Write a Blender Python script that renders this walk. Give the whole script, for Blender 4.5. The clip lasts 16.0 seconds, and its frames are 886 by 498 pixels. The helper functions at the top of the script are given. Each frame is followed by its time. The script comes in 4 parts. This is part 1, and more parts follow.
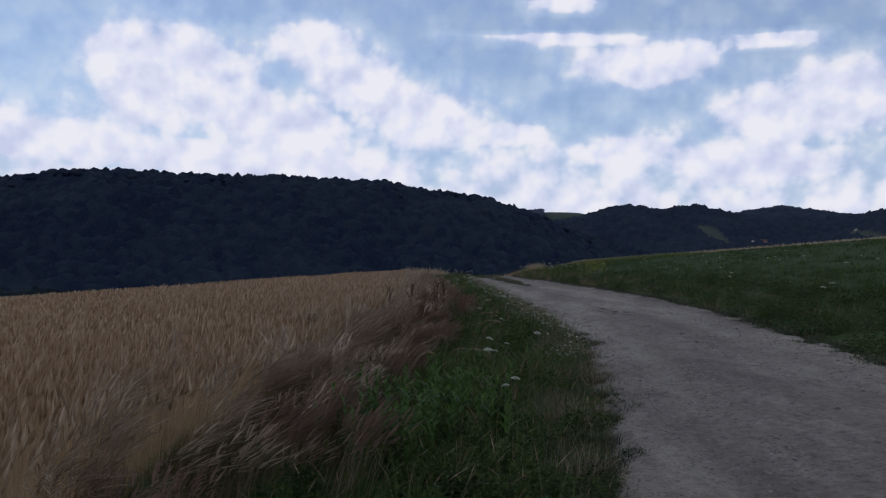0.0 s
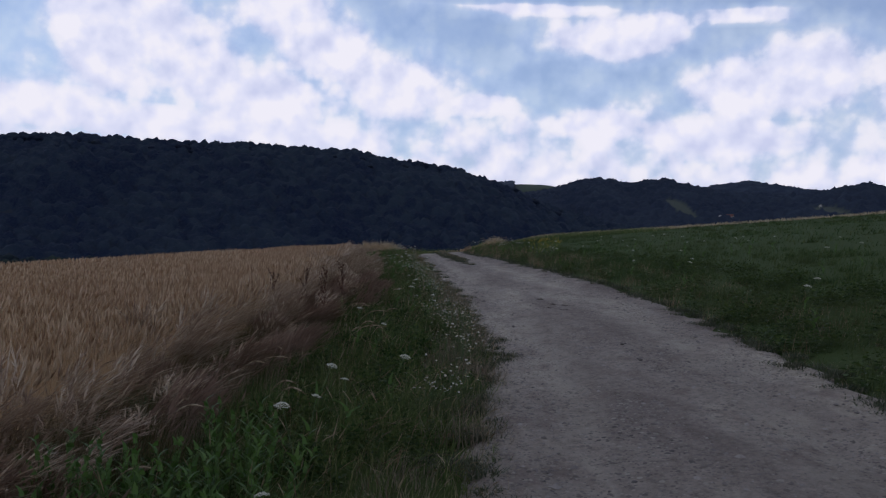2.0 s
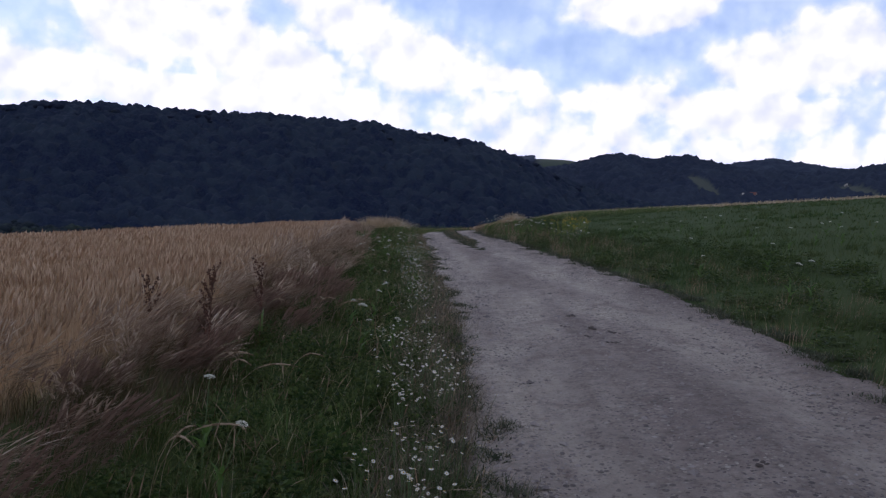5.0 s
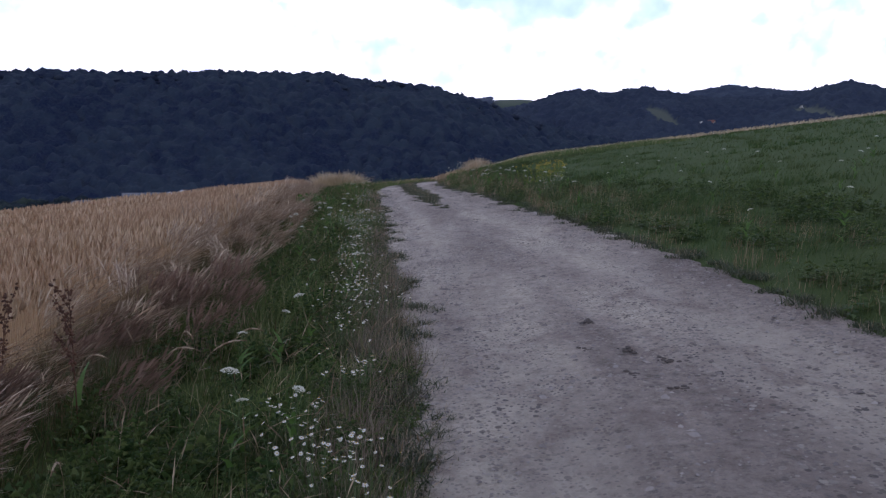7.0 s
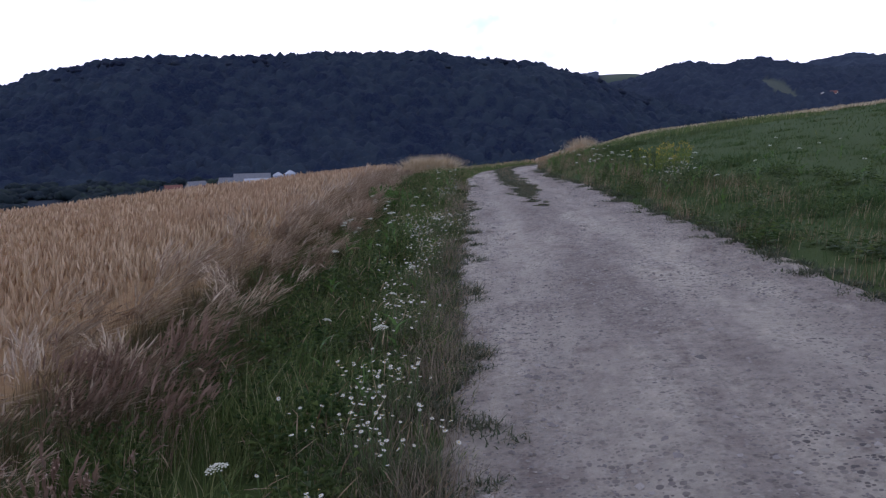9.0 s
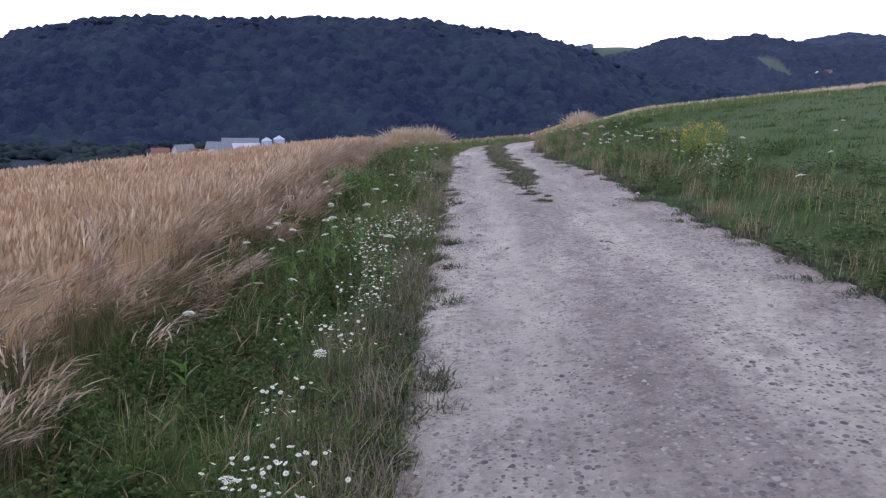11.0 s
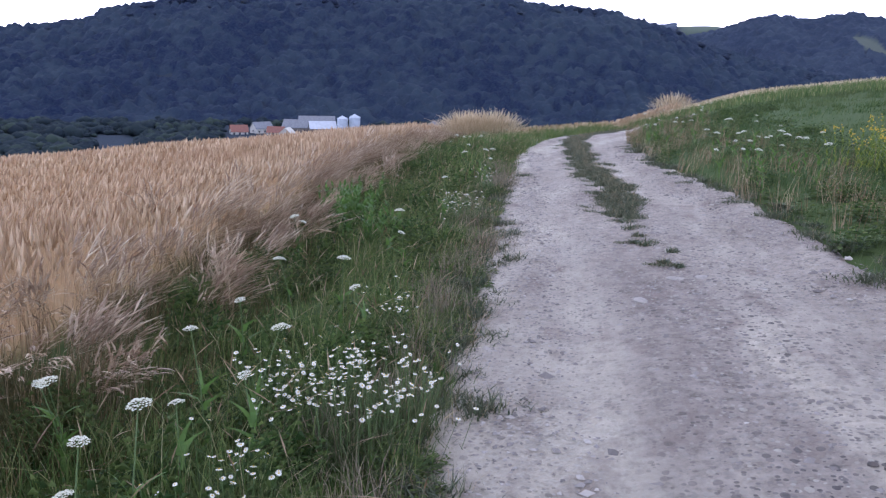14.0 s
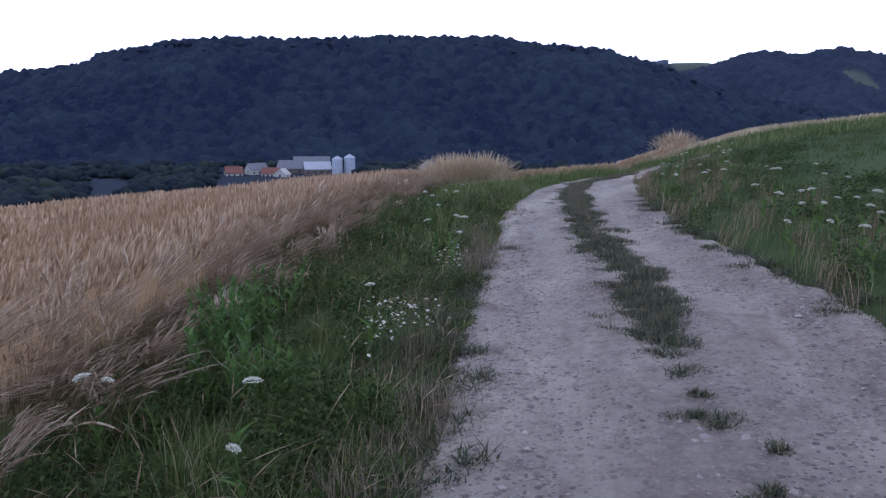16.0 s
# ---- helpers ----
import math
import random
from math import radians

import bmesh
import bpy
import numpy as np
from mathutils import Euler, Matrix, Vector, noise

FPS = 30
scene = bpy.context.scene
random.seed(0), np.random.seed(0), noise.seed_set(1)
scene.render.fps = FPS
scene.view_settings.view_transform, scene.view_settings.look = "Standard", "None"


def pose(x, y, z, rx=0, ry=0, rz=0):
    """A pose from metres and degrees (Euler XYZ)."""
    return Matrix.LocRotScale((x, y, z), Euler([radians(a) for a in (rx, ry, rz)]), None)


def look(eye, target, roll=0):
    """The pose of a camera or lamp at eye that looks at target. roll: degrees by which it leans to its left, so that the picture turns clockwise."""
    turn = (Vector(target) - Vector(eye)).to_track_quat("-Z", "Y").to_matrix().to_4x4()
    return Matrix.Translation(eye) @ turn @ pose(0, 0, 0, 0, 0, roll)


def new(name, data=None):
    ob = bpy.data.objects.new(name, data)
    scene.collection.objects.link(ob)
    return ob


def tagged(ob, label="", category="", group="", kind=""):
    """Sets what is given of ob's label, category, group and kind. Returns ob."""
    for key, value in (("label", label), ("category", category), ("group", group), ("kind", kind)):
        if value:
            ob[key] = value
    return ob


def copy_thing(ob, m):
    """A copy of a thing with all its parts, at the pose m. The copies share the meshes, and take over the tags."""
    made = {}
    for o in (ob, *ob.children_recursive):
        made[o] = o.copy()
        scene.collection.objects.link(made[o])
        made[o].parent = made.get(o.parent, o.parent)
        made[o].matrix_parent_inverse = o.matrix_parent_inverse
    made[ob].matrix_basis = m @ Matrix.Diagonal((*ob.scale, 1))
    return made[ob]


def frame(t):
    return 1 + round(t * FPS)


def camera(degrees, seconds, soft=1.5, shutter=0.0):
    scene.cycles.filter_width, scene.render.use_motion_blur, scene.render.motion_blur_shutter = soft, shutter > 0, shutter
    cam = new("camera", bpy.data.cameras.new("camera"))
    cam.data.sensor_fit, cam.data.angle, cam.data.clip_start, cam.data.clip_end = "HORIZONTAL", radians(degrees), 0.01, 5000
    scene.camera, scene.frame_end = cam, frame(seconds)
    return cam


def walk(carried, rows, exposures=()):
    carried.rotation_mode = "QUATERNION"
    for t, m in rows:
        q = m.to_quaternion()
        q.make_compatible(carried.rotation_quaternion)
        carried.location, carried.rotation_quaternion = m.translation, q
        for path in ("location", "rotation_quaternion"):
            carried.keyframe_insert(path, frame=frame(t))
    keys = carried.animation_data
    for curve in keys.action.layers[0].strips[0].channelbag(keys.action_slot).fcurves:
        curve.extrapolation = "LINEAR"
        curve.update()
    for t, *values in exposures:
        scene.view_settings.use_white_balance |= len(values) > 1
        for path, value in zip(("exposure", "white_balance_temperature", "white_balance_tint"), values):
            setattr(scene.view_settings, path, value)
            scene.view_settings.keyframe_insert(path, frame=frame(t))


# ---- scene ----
cam = camera(57.0, 16.0, soft=1.3)
PATH = [
    (0.0, 0.000, -0.000, 1.491, 89.939, -2.749, -0.005),
    (0.5, 0.310, 0.673, 1.520, 87.582, -2.701, -1.900),
    (1.0, 0.615, 1.363, 1.564, 88.015, -2.718, -2.810),
    (1.5, 0.874, 2.082, 1.613, 88.280, -3.317, -3.872),
    (2.0, 1.081, 2.819, 1.654, 88.005, -3.465, -2.080),
    (2.5, 1.231, 3.556, 1.667, 87.888, -3.894, -3.178),
    (3.0, 1.401, 4.296, 1.681, 87.481, -3.407, -0.137),
    (3.5, 1.496, 5.072, 1.694, 87.359, -3.302, 0.249),
    (6.0, 1.713, 9.036, 1.700, 84.008, -4.937, -1.559),
    (6.5, 1.761, 9.864, 1.722, 82.869, -3.361, -3.533),
    (7.0, 1.863, 10.689, 1.747, 82.480, -0.569, -3.497),
    (7.5, 1.967, 11.538, 1.772, 82.343, 0.805, 0.788),
    (8.0, 2.035, 12.344, 1.779, 82.345, 0.132, 1.989),
    (8.5, 2.120, 13.134, 1.812, 81.200, 0.892, 4.500),
    (9.0, 2.152, 13.901, 1.825, 80.935, 0.419, 3.676),
    (11.5, 2.181, 17.968, 1.776, 78.112, -1.502, 3.617),
    (12.0, 2.151, 18.762, 1.764, 77.664, -1.450, 5.209),
    (12.5, 2.238, 19.525, 1.750, 78.419, -1.730, 5.504),
    (13.0, 2.219, 20.296, 1.750, 78.229, -2.140, 5.026),
    (13.5, 2.179, 21.083, 1.725, 77.308, -2.384, 6.463),
    (14.0, 2.140, 21.933, 1.732, 77.308, -1.486, 8.460),
    (14.5, 2.107, 22.736, 1.723, 79.480, -0.836, 7.616),
    (15.0, 2.110, 23.541, 1.729, 79.202, -0.457, 7.573),
    (15.5, 2.090, 24.307, 1.722, 79.034, -0.733, 7.643),
    (16.0, 2.106, 25.068, 1.729, 79.965, -0.690, 8.089),
]
EXPOSURES = [(0.0, -0.84, 6100, 16), (1.0, -0.82, 6100, 18), (2.5, -0.76, 6100, 20), (3.5, -0.64, 6100, 22), (6.0, -0.22, 5950, 26), (6.5, -0.1, 5950, 26), (7.0, 0.13, 5950, 26), (8.5, 0.1, 5950, 26), (9.2, 0.38, 5950, 26), (11.3, 1.2, 6100, 27), (12.5, 1.32, 6050, 27), (13.5, 1.2, 5900, 26), (14.0, 1.42, 5850, 25), (14.5, 1.15, 5750, 25), (15.0, 1.08, 5650, 26), (15.5, 0.93, 5600, 26), (16.0, 0.62, 5550, 26)]
walk(cam, [(t, pose(*p)) for t, *p in PATH], EXPOSURES)

# ---- light ----
world = bpy.data.worlds.new("sky")
scene.world = world
world.use_nodes = True
wn, wl = world.node_tree.nodes, world.node_tree.links
sky = wn.new("ShaderNodeTexSky")
sky.sky_type, sky.sun_disc = "NISHITA", False
SUN_EL, SUN_AZ = 58.0, -55.0
sky.sun_elevation, sky.sun_rotation = radians(SUN_EL), radians(SUN_AZ)
sky.air_density, sky.dust_density, sky.ozone_density = 1.0, 0.4, 2.7
wn["Background"].inputs[1].default_value = 0.15
wl.new(sky.outputs[0], wn["Background"].inputs[0])
sun = new("sun", bpy.data.lights.new("sun", "SUN"))
sun.data.energy, sun.data.angle, sun.data.color = 2.6, radians(6), (1.0, 0.92, 0.80)
_e, _a = radians(SUN_EL), radians(SUN_AZ)
sun.matrix_world = look((0, 0, 0), (-math.cos(_e) * math.sin(_a), -math.cos(_e) * math.cos(_a), -math.sin(_e)))

rng = np.random.default_rng(7)


# ---- materials ----
def mat(name, rough=0.8, metal=0.0):
    m = bpy.data.materials.new(name)
    m.use_nodes = True
    b = m.node_tree.nodes["Principled BSDF"]
    b.inputs["Roughness"].default_value, b.inputs["Metallic"].default_value = rough, metal
    return m, m.node_tree.nodes, m.node_tree.links, b


def noise_node(n, l, scale, detail=4, rough=0.6, stretch=None):
    co = n.new("ShaderNodeTexCoord")
    t = n.new("ShaderNodeTexNoise")
    t.inputs["Scale"].default_value, t.inputs["Detail"].default_value, t.inputs["Roughness"].default_value = scale, detail, rough
    if stretch:
        mp = n.new("ShaderNodeMapping")
        mp.inputs["Scale"].default_value = stretch
        l.new(co.outputs["Object"], mp.inputs[0])
        l.new(mp.outputs[0], t.inputs["Vector"])
    else:
        l.new(co.outputs["Object"], t.inputs["Vector"])
    return t.outputs["Fac"]


def ramp(n, l, fac, stops):
    r = n.new("ShaderNodeValToRGB")
    el = r.color_ramp.elements
    while len(el) < len(stops):
        el.new(0.5)
    for e, (p, c) in zip(el, stops):
        e.position, e.color = p, (*c, 1)
    l.new(fac, r.inputs[0])
    return r.outputs[0]


def mix(n, l, fac, a, b, mode="MIX"):
    x = n.new("ShaderNodeMix")
    x.data_type, x.blend_type = "RGBA", mode
    for i, v in ((0, fac), (6, a), (7, b)):
        if isinstance(v, bpy.types.NodeSocket):
            l.new(v, x.inputs[i])
        else:
            x.inputs[i].default_value = v if i == 0 else (*v, 1)
    return x.outputs[2]


def bump(n, l, b, height, strength=0.5, dist=0.02):
    k = n.new("ShaderNodeBump")
    k.inputs["Strength"].default_value, k.inputs["Distance"].default_value = strength, dist
    l.new(height, k.inputs["Height"])
    l.new(k.outputs[0], b.inputs["Normal"])


def plant(name, stops, patch, patch_scale=0.5, amount=0.5, through_light=0.35, rough=0.6):
    """A leaf or straw: colour by piece, patches of another tint, some light through the blade."""
    m, n, l, b = mat(name, rough)
    geo = n.new("ShaderNodeNewGeometry")
    c = ramp(n, l, geo.outputs["Random Per Island"], stops)
    f = noise_node(n, l, patch_scale, 3)
    f2 = ramp(n, l, f, [(0.4, (0, 0, 0)), (0.65, (amount, amount, amount))])
    c = mix(n, l, f2, c, patch)
    l.new(c, b.inputs["Base Color"])
    b.inputs["Specular IOR Level"].default_value = 0.25
    tr = n.new("ShaderNodeBsdfTranslucent")
    l.new(c, tr.inputs[0])
    ms = n.new("ShaderNodeMixShader")
    ms.inputs[0].default_value = through_light
    l.new(b.outputs[0], ms.inputs[1])
    l.new(tr.outputs[0], ms.inputs[2])
    l.new(ms.outputs[0], n["Material Output"].inputs[0])
    return m


def plain(name, col, col2=None, rough=0.8, scale=4.0, metal=0.0, bumps=0.2):
    m, n, l, b = mat(name, rough, metal)
    f = noise_node(n, l, scale, 5)
    col2 = col2 or tuple(v * 0.7 for v in col)
    l.new(ramp(n, l, f, [(0.35, col2), (0.65, col)]), b.inputs["Base Color"])
    if bumps:
        bump(n, l, b, noise_node(n, l, scale * 6, 4), bumps)
    return m


M_wheat = plant("ripe_wheat", [(0, (0.32, 0.20, 0.112)), (0.5, (0.55, 0.392, 0.236)), (1, (0.74, 0.57, 0.385))], (0.49, 0.315, 0.19), 0.35, 0.5, 0.25)
M_dry = plant("dry_grass", [(0, (0.13, 0.08, 0.042)), (0.5, (0.27, 0.19, 0.105)), (1, (0.50, 0.39, 0.25))], (0.20, 0.125, 0.07), 0.7, 0.5, 0.25)
M_pale = plant("pale_grass_heads", [(0, (0.52, 0.40, 0.24)), (1, (0.76, 0.64, 0.45))], (0.5, 0.36, 0.2), 0.5, 0.4, 0.3)
M_brownheads = plant("brown_grass_heads", [(0, (0.22, 0.14, 0.10)), (1, (0.50, 0.35, 0.26))], (0.26, 0.17, 0.11), 0.5, 0.4, 0.3)
M_green = plant("verge_grass", [(0, (0.036, 0.078, 0.019)), (0.45, (0.085, 0.145, 0.036)), (0.8, (0.18, 0.215, 0.07)), (0.93, (0.30, 0.28, 0.12)), (1, (0.50, 0.43, 0.25))], (0.14, 0.15, 0.055), 0.8, 0.45, 0.4)
M_meadow = plant("meadow_grass", [(0, (0.037, 0.078, 0.020)), (0.6, (0.060, 0.110, 0.030)), (1, (0.14, 0.165, 0.058))], (0.09, 0.108, 0.038), 0.25, 0.6, 0.35)
M_leaf = plant("broad_leaf", [(0, (0.06, 0.13, 0.025)), (1, (0.13, 0.22, 0.05))], (0.09, 0.15, 0.035), 2.0, 0.4, 0.4, 0.5)
M_yellowleaf = plant("yellow_green_leaf", [(0, (0.14, 0.19, 0.03)), (1, (0.26, 0.29, 0.05))], (0.16, 0.19, 0.04), 2.0, 0.4, 0.4, 0.5)
M_dock = plant("rusty_dock", [(0, (0.07, 0.03, 0.02)), (1, (0.17, 0.08, 0.045))], (0.08, 0.05, 0.025), 3.0, 0.4, 0.15)
M_weed = plant("dark_road_weed", [(0, (0.05, 0.075, 0.03)), (0.75, (0.09, 0.12, 0.045)), (1, (0.24, 0.21, 0.11))], (0.11, 0.11, 0.055), 2.5, 0.4, 0.3)
M_petal = plain("white_petal", (0.62, 0.61, 0.53), (0.48, 0.47, 0.40), 0.6, 40, bumps=0)
M_disc = plain("yellow_disc", (0.65, 0.42, 0.04), None, 0.7, 60, bumps=0)
M_umbel = plain("cream_umbel", (0.66, 0.645, 0.53), (0.46, 0.47, 0.34), 0.7, 60, bumps=0)
M_stem = plain("green_stem", (0.10, 0.15, 0.05), (0.07, 0.11, 0.03), 0.7, 30, bumps=0)
# blue of distance haze is mixed into these two foliage colours
M_wood_f = plant("haze_blue_foliage", [(0, (0.019, 0.029, 0.056)), (0.5, (0.025, 0.037, 0.064)), (0.9, (0.033, 0.048, 0.070)), (1, (0.046, 0.064, 0.068))], (0.022, 0.031, 0.068), 0.008, 0.8, 0.45, 0.95)
M_valley = plant("haze_tinted_valley_foliage", [(0, (0.018, 0.030, 0.042)), (0.6, (0.034, 0.052, 0.056)), (1, (0.056, 0.080, 0.062))], (0.026, 0.040, 0.056), 0.03, 0.7, 0.4, 0.95)
M_plume = plant("feathery_plumes", [(0, (0.30, 0.20, 0.14)), (0.5, (0.58, 0.45, 0.32)), (1, (0.84, 0.72, 0.54))], (0.42, 0.29, 0.21), 0.9, 0.4, 0.3)
M_olive = plant("olive_undergrowth", [(0, (0.045, 0.055, 0.020)), (0.55, (0.10, 0.10, 0.038)), (1, (0.22, 0.165, 0.075))], (0.12, 0.085, 0.042), 1.2, 0.6, 0.3)
M_herb = plant("herb_leaf", [(0, (0.024, 0.055, 0.014)), (0.55, (0.060, 0.108, 0.026)), (1, (0.15, 0.195, 0.055))], (0.088, 0.105, 0.036), 1.6, 0.5, 0.35, 0.55)
M_mat = plant("grey_green_mat", [(0, (0.040, 0.058, 0.032)), (0.7, (0.085, 0.105, 0.055)), (1, (0.20, 0.19, 0.12))], (0.11, 0.11, 0.07), 3.0, 0.5, 0.25)


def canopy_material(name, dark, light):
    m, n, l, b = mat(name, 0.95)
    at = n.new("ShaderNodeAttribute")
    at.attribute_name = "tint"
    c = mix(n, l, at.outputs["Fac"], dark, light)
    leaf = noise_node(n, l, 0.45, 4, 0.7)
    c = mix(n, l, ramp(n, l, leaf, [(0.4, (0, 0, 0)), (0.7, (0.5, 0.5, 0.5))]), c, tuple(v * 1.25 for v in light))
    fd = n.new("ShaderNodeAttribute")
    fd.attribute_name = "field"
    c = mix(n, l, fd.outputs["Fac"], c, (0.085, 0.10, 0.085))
    l.new(c, b.inputs["Base Color"])
    b.inputs["Specular IOR Level"].default_value = 0.1
    bump(n, l, b, leaf, 0.35, 0.6)
    return m


# distance haze put into the colour: navy on the hill, paler blue beyond
M_canopy = canopy_material("haze_blue_canopy", (0.009, 0.016, 0.041), (0.029, 0.043, 0.062))
M_canopy_far = canopy_material("paler_haze_canopy", (0.022, 0.032, 0.058), (0.036, 0.050, 0.074))


def ground_material():
    m, n, l, b = mat("soil_and_turf", 0.95)
    big, mid, fine = noise_node(n, l, 0.02, 3), noise_node(n, l, 1.2, 4), noise_node(n, l, 25, 5)
    c = mix(n, l, mid, (0.050, 0.084, 0.026), (0.090, 0.092, 0.042))
    c = mix(n, l, big, c, (0.045, 0.082, 0.022))
    # straw-littered soil under the crop, by its own layer on the mesh
    at = n.new("ShaderNodeAttribute")
    at.attribute_name = "crop"
    straw = mix(n, l, fine, (0.30, 0.20, 0.10), (0.46, 0.31, 0.17))
    c = mix(n, l, at.outputs["Fac"], c, straw)
    # far ground takes the same painted haze blue as the woods on it
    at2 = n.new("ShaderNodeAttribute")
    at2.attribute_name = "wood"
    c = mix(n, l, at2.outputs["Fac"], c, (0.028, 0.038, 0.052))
    l.new(c, b.inputs["Base Color"])
    b.inputs["Specular IOR Level"].default_value = 0.08
    bump(n, l, b, fine, 0.6, 0.04)
    return m


def calc(n, l, op, a, b):
    k = n.new("ShaderNodeMath")
    k.operation = op
    for i, v in enumerate((a, b)):
        if isinstance(v, bpy.types.NodeSocket):
            l.new(v, k.inputs[i])
        else:
            k.inputs[i].default_value = v
    return k.outputs[0]


def cells(n, l, scale, stretch=(1, 1, 1)):
    """Pebble cells: distance to the middle, and a random value a cell."""
    co, mp, vo, sp = n.new("ShaderNodeTexCoord"), n.new("ShaderNodeMapping"), n.new("ShaderNodeTexVoronoi"), n.new("ShaderNodeSeparateColor")
    mp.inputs["Scale"].default_value = stretch
    vo.inputs["Scale"].default_value = scale
    l.new(co.outputs["Object"], mp.inputs[0])
    l.new(mp.outputs[0], vo.inputs["Vector"])
    l.new(vo.outputs["Color"], sp.inputs[0])
    return vo.outputs["Distance"], sp.outputs[0], sp.outputs[1]


def gravel_material():
    m, n, l, b = mat("gravel", 0.92)
    grey = lambda v: (v, v, v)
    # packed dirt: broad tints, streaks along the track, crumbs
    broad = noise_node(n, l, 0.9, 5, 0.6, (1.6, 0.35, 1))
    c = ramp(n, l, broad, [(0.32, (0.200, 0.163, 0.138)), (0.5, (0.310, 0.263, 0.220)), (0.66, (0.465, 0.410, 0.328))])
    crumb = noise_node(n, l, 11, 9, 0.78)
    c = mix(n, l, 0.85, c, ramp(n, l, crumb, [(0.34, grey(0.46)), (0.46, grey(0.95)), (0.66, grey(1.42))]), "MULTIPLY")
    # packed pale fines in the wheel ruts, by a layer on the mesh
    at = n.new("ShaderNodeAttribute")
    at.attribute_name = "worn"
    rut = calc(n, l, "MULTIPLY", at.outputs["Fac"], ramp(n, l, noise_node(n, l, 2.4, 6, 0.7, (1.5, 0.5, 1)), [(0.35, grey(0.1)), (0.65, grey(0.85))]))
    c = mix(n, l, rut, c, (0.480, 0.426, 0.345))
    # mauve-brown trodden patches
    blot = noise_node(n, l, 2.6, 5, 0.65, (1.2, 0.7, 1))
    c = mix(n, l, ramp(n, l, blot, [(0.54, grey(0)), (0.68, grey(0.6))]), c, (0.185, 0.140, 0.120))
    # pebbles of two sizes, thick in some stretches and few in others
    stony = ramp(n, l, noise_node(n, l, 1.3, 5, 0.65, (1.2, 0.5, 1)), [(0.36, grey(0.15)), (0.62, grey(1))])
    d1, r1, q1 = cells(n, l, 42)
    d2, r2, q2 = cells(n, l, 24, (1, 0.85, 1))
    for d, r, q, share in ((d1, r1, q1, 0.45), (d2, r2, q2, 0.68)):
        tone = ramp(n, l, q, [(0.0, (0.085, 0.074, 0.070)), (0.45, (0.19, 0.166, 0.150)), (0.75, (0.33, 0.294, 0.245)), (1.0, (0.47, 0.425, 0.355))])
        own = calc(n, l, "MULTIPLY", calc(n, l, "GREATER_THAN", r, share), calc(n, l, "LESS_THAN", d, 0.42))
        c = mix(n, l, calc(n, l, "MULTIPLY", calc(n, l, "MULTIPLY", own, stony), 0.95), c, tone)
    l.new(c, b.inputs["Base Color"])
    b.inputs["Specular IOR Level"].default_value = 0.25
    h = calc(n, l, "SUBTRACT", crumb, calc(n, l, "MULTIPLY", calc(n, l, "ADD", d1, d2), 0.35))
    bump(n, l, b, h, 1.0, 0.034)
    return m


M_ground, M_gravel = ground_material(), gravel_material()
M_stone = plant("loose_stone", [(0, (0.14, 0.124, 0.115)), (0.55, (0.28, 0.250, 0.226)), (1, (0.43, 0.39, 0.345))], (0.25, 0.215, 0.195), 6.0, 0.4, 0.0, 0.85)


# ---- mesh helpers ----
def mesh_np(name, v, f, material, smooth=False):
    """A mesh object out of arrays of vertices and of triangles or quads."""
    me = bpy.data.meshes.new(name)
    k = f.shape[1]
    me.vertices.add(len(v))
    me.vertices.foreach_set("co", np.ascontiguousarray(v, dtype=np.float32).ravel())
    me.loops.add(f.size)
    me.loops.foreach_set("vertex_index", f.ravel().astype(np.int32))
    me.polygons.add(len(f))
    me.polygons.foreach_set("loop_start", np.arange(0, f.size, k, dtype=np.int32))
    me.update(calc_edges=True)
    me.validate()
    me.polygons.foreach_set("use_smooth", np.full(len(me.polygons), smooth))
    me.materials.append(material)
    return new(name, me)


def part(name, v, f, material, parent, label="", smooth=False):
    ob = mesh_np(name, np.asarray(v, float), np.asarray(f), material, smooth)
    ob.parent = parent
    if label:
        ob["label"] = label
    return ob


def join(pieces):
    vs, fs, o = [], [], 0
    for v, f in pieces:
        vs.append(np.asarray(v, float))
        fs.append(np.asarray(f) + o)
        o += len(v)
    return np.concatenate(vs), np.concatenate(fs)


def blade(width, segs=2, curl=0.0):
    """A tapered blade of unit height in the xz plane."""
    v, f = [], []
    for i in range(segs):
        z = i / segs
        w = width * (1 - z ** 1.5) * 0.5
        v += [(-w, curl * z * z, z), (w, curl * z * z, z)]
    v.append((0, curl, 1))
    for i in range(segs - 1):
        a = 2 * i
        f += [(a, a + 1, a + 3), (a, a + 3, a + 2)]
    a = 2 * (segs - 1)
    f.append((a, a + 1, a + 2))
    return np.array(v), np.array(f)


def spindle(z0, z1, r, sides=3):
    """A slim closed ear between two heights."""
    v, f = [(0, 0, z0)], []
    zm = z0 + (z1 - z0) * 0.4
    for i in range(sides):
        a = 2 * math.pi * i / sides
        v.append((r * math.cos(a), r * math.sin(a), zm))
    v.append((0, 0, z1))
    for i in range(sides):
        j = (i + 1) % sides
        f += [(0, 1 + j, 1 + i), (sides + 1, 1 + i, 1 + j)]
    return np.array(v), np.array(f)


def tube(p0, p1, r0, r1, sides=4):
    p0, p1 = Vector(p0), Vector(p1)
    q = (p1 - p0).to_track_quat("Z", "Y")
    v, f = [], []
    for p, r in ((p0, r0), (p1, r1)):
        for i in range(sides):
            a = 2 * math.pi * i / sides
            v.append(tuple(p + q @ Vector((r * math.cos(a), r * math.sin(a), 0))))
    for i in range(sides):
        j = (i + 1) % sides
        f += [(i, j, sides + j), (i, sides + j, sides + i)]
    return np.array(v), np.array(f)


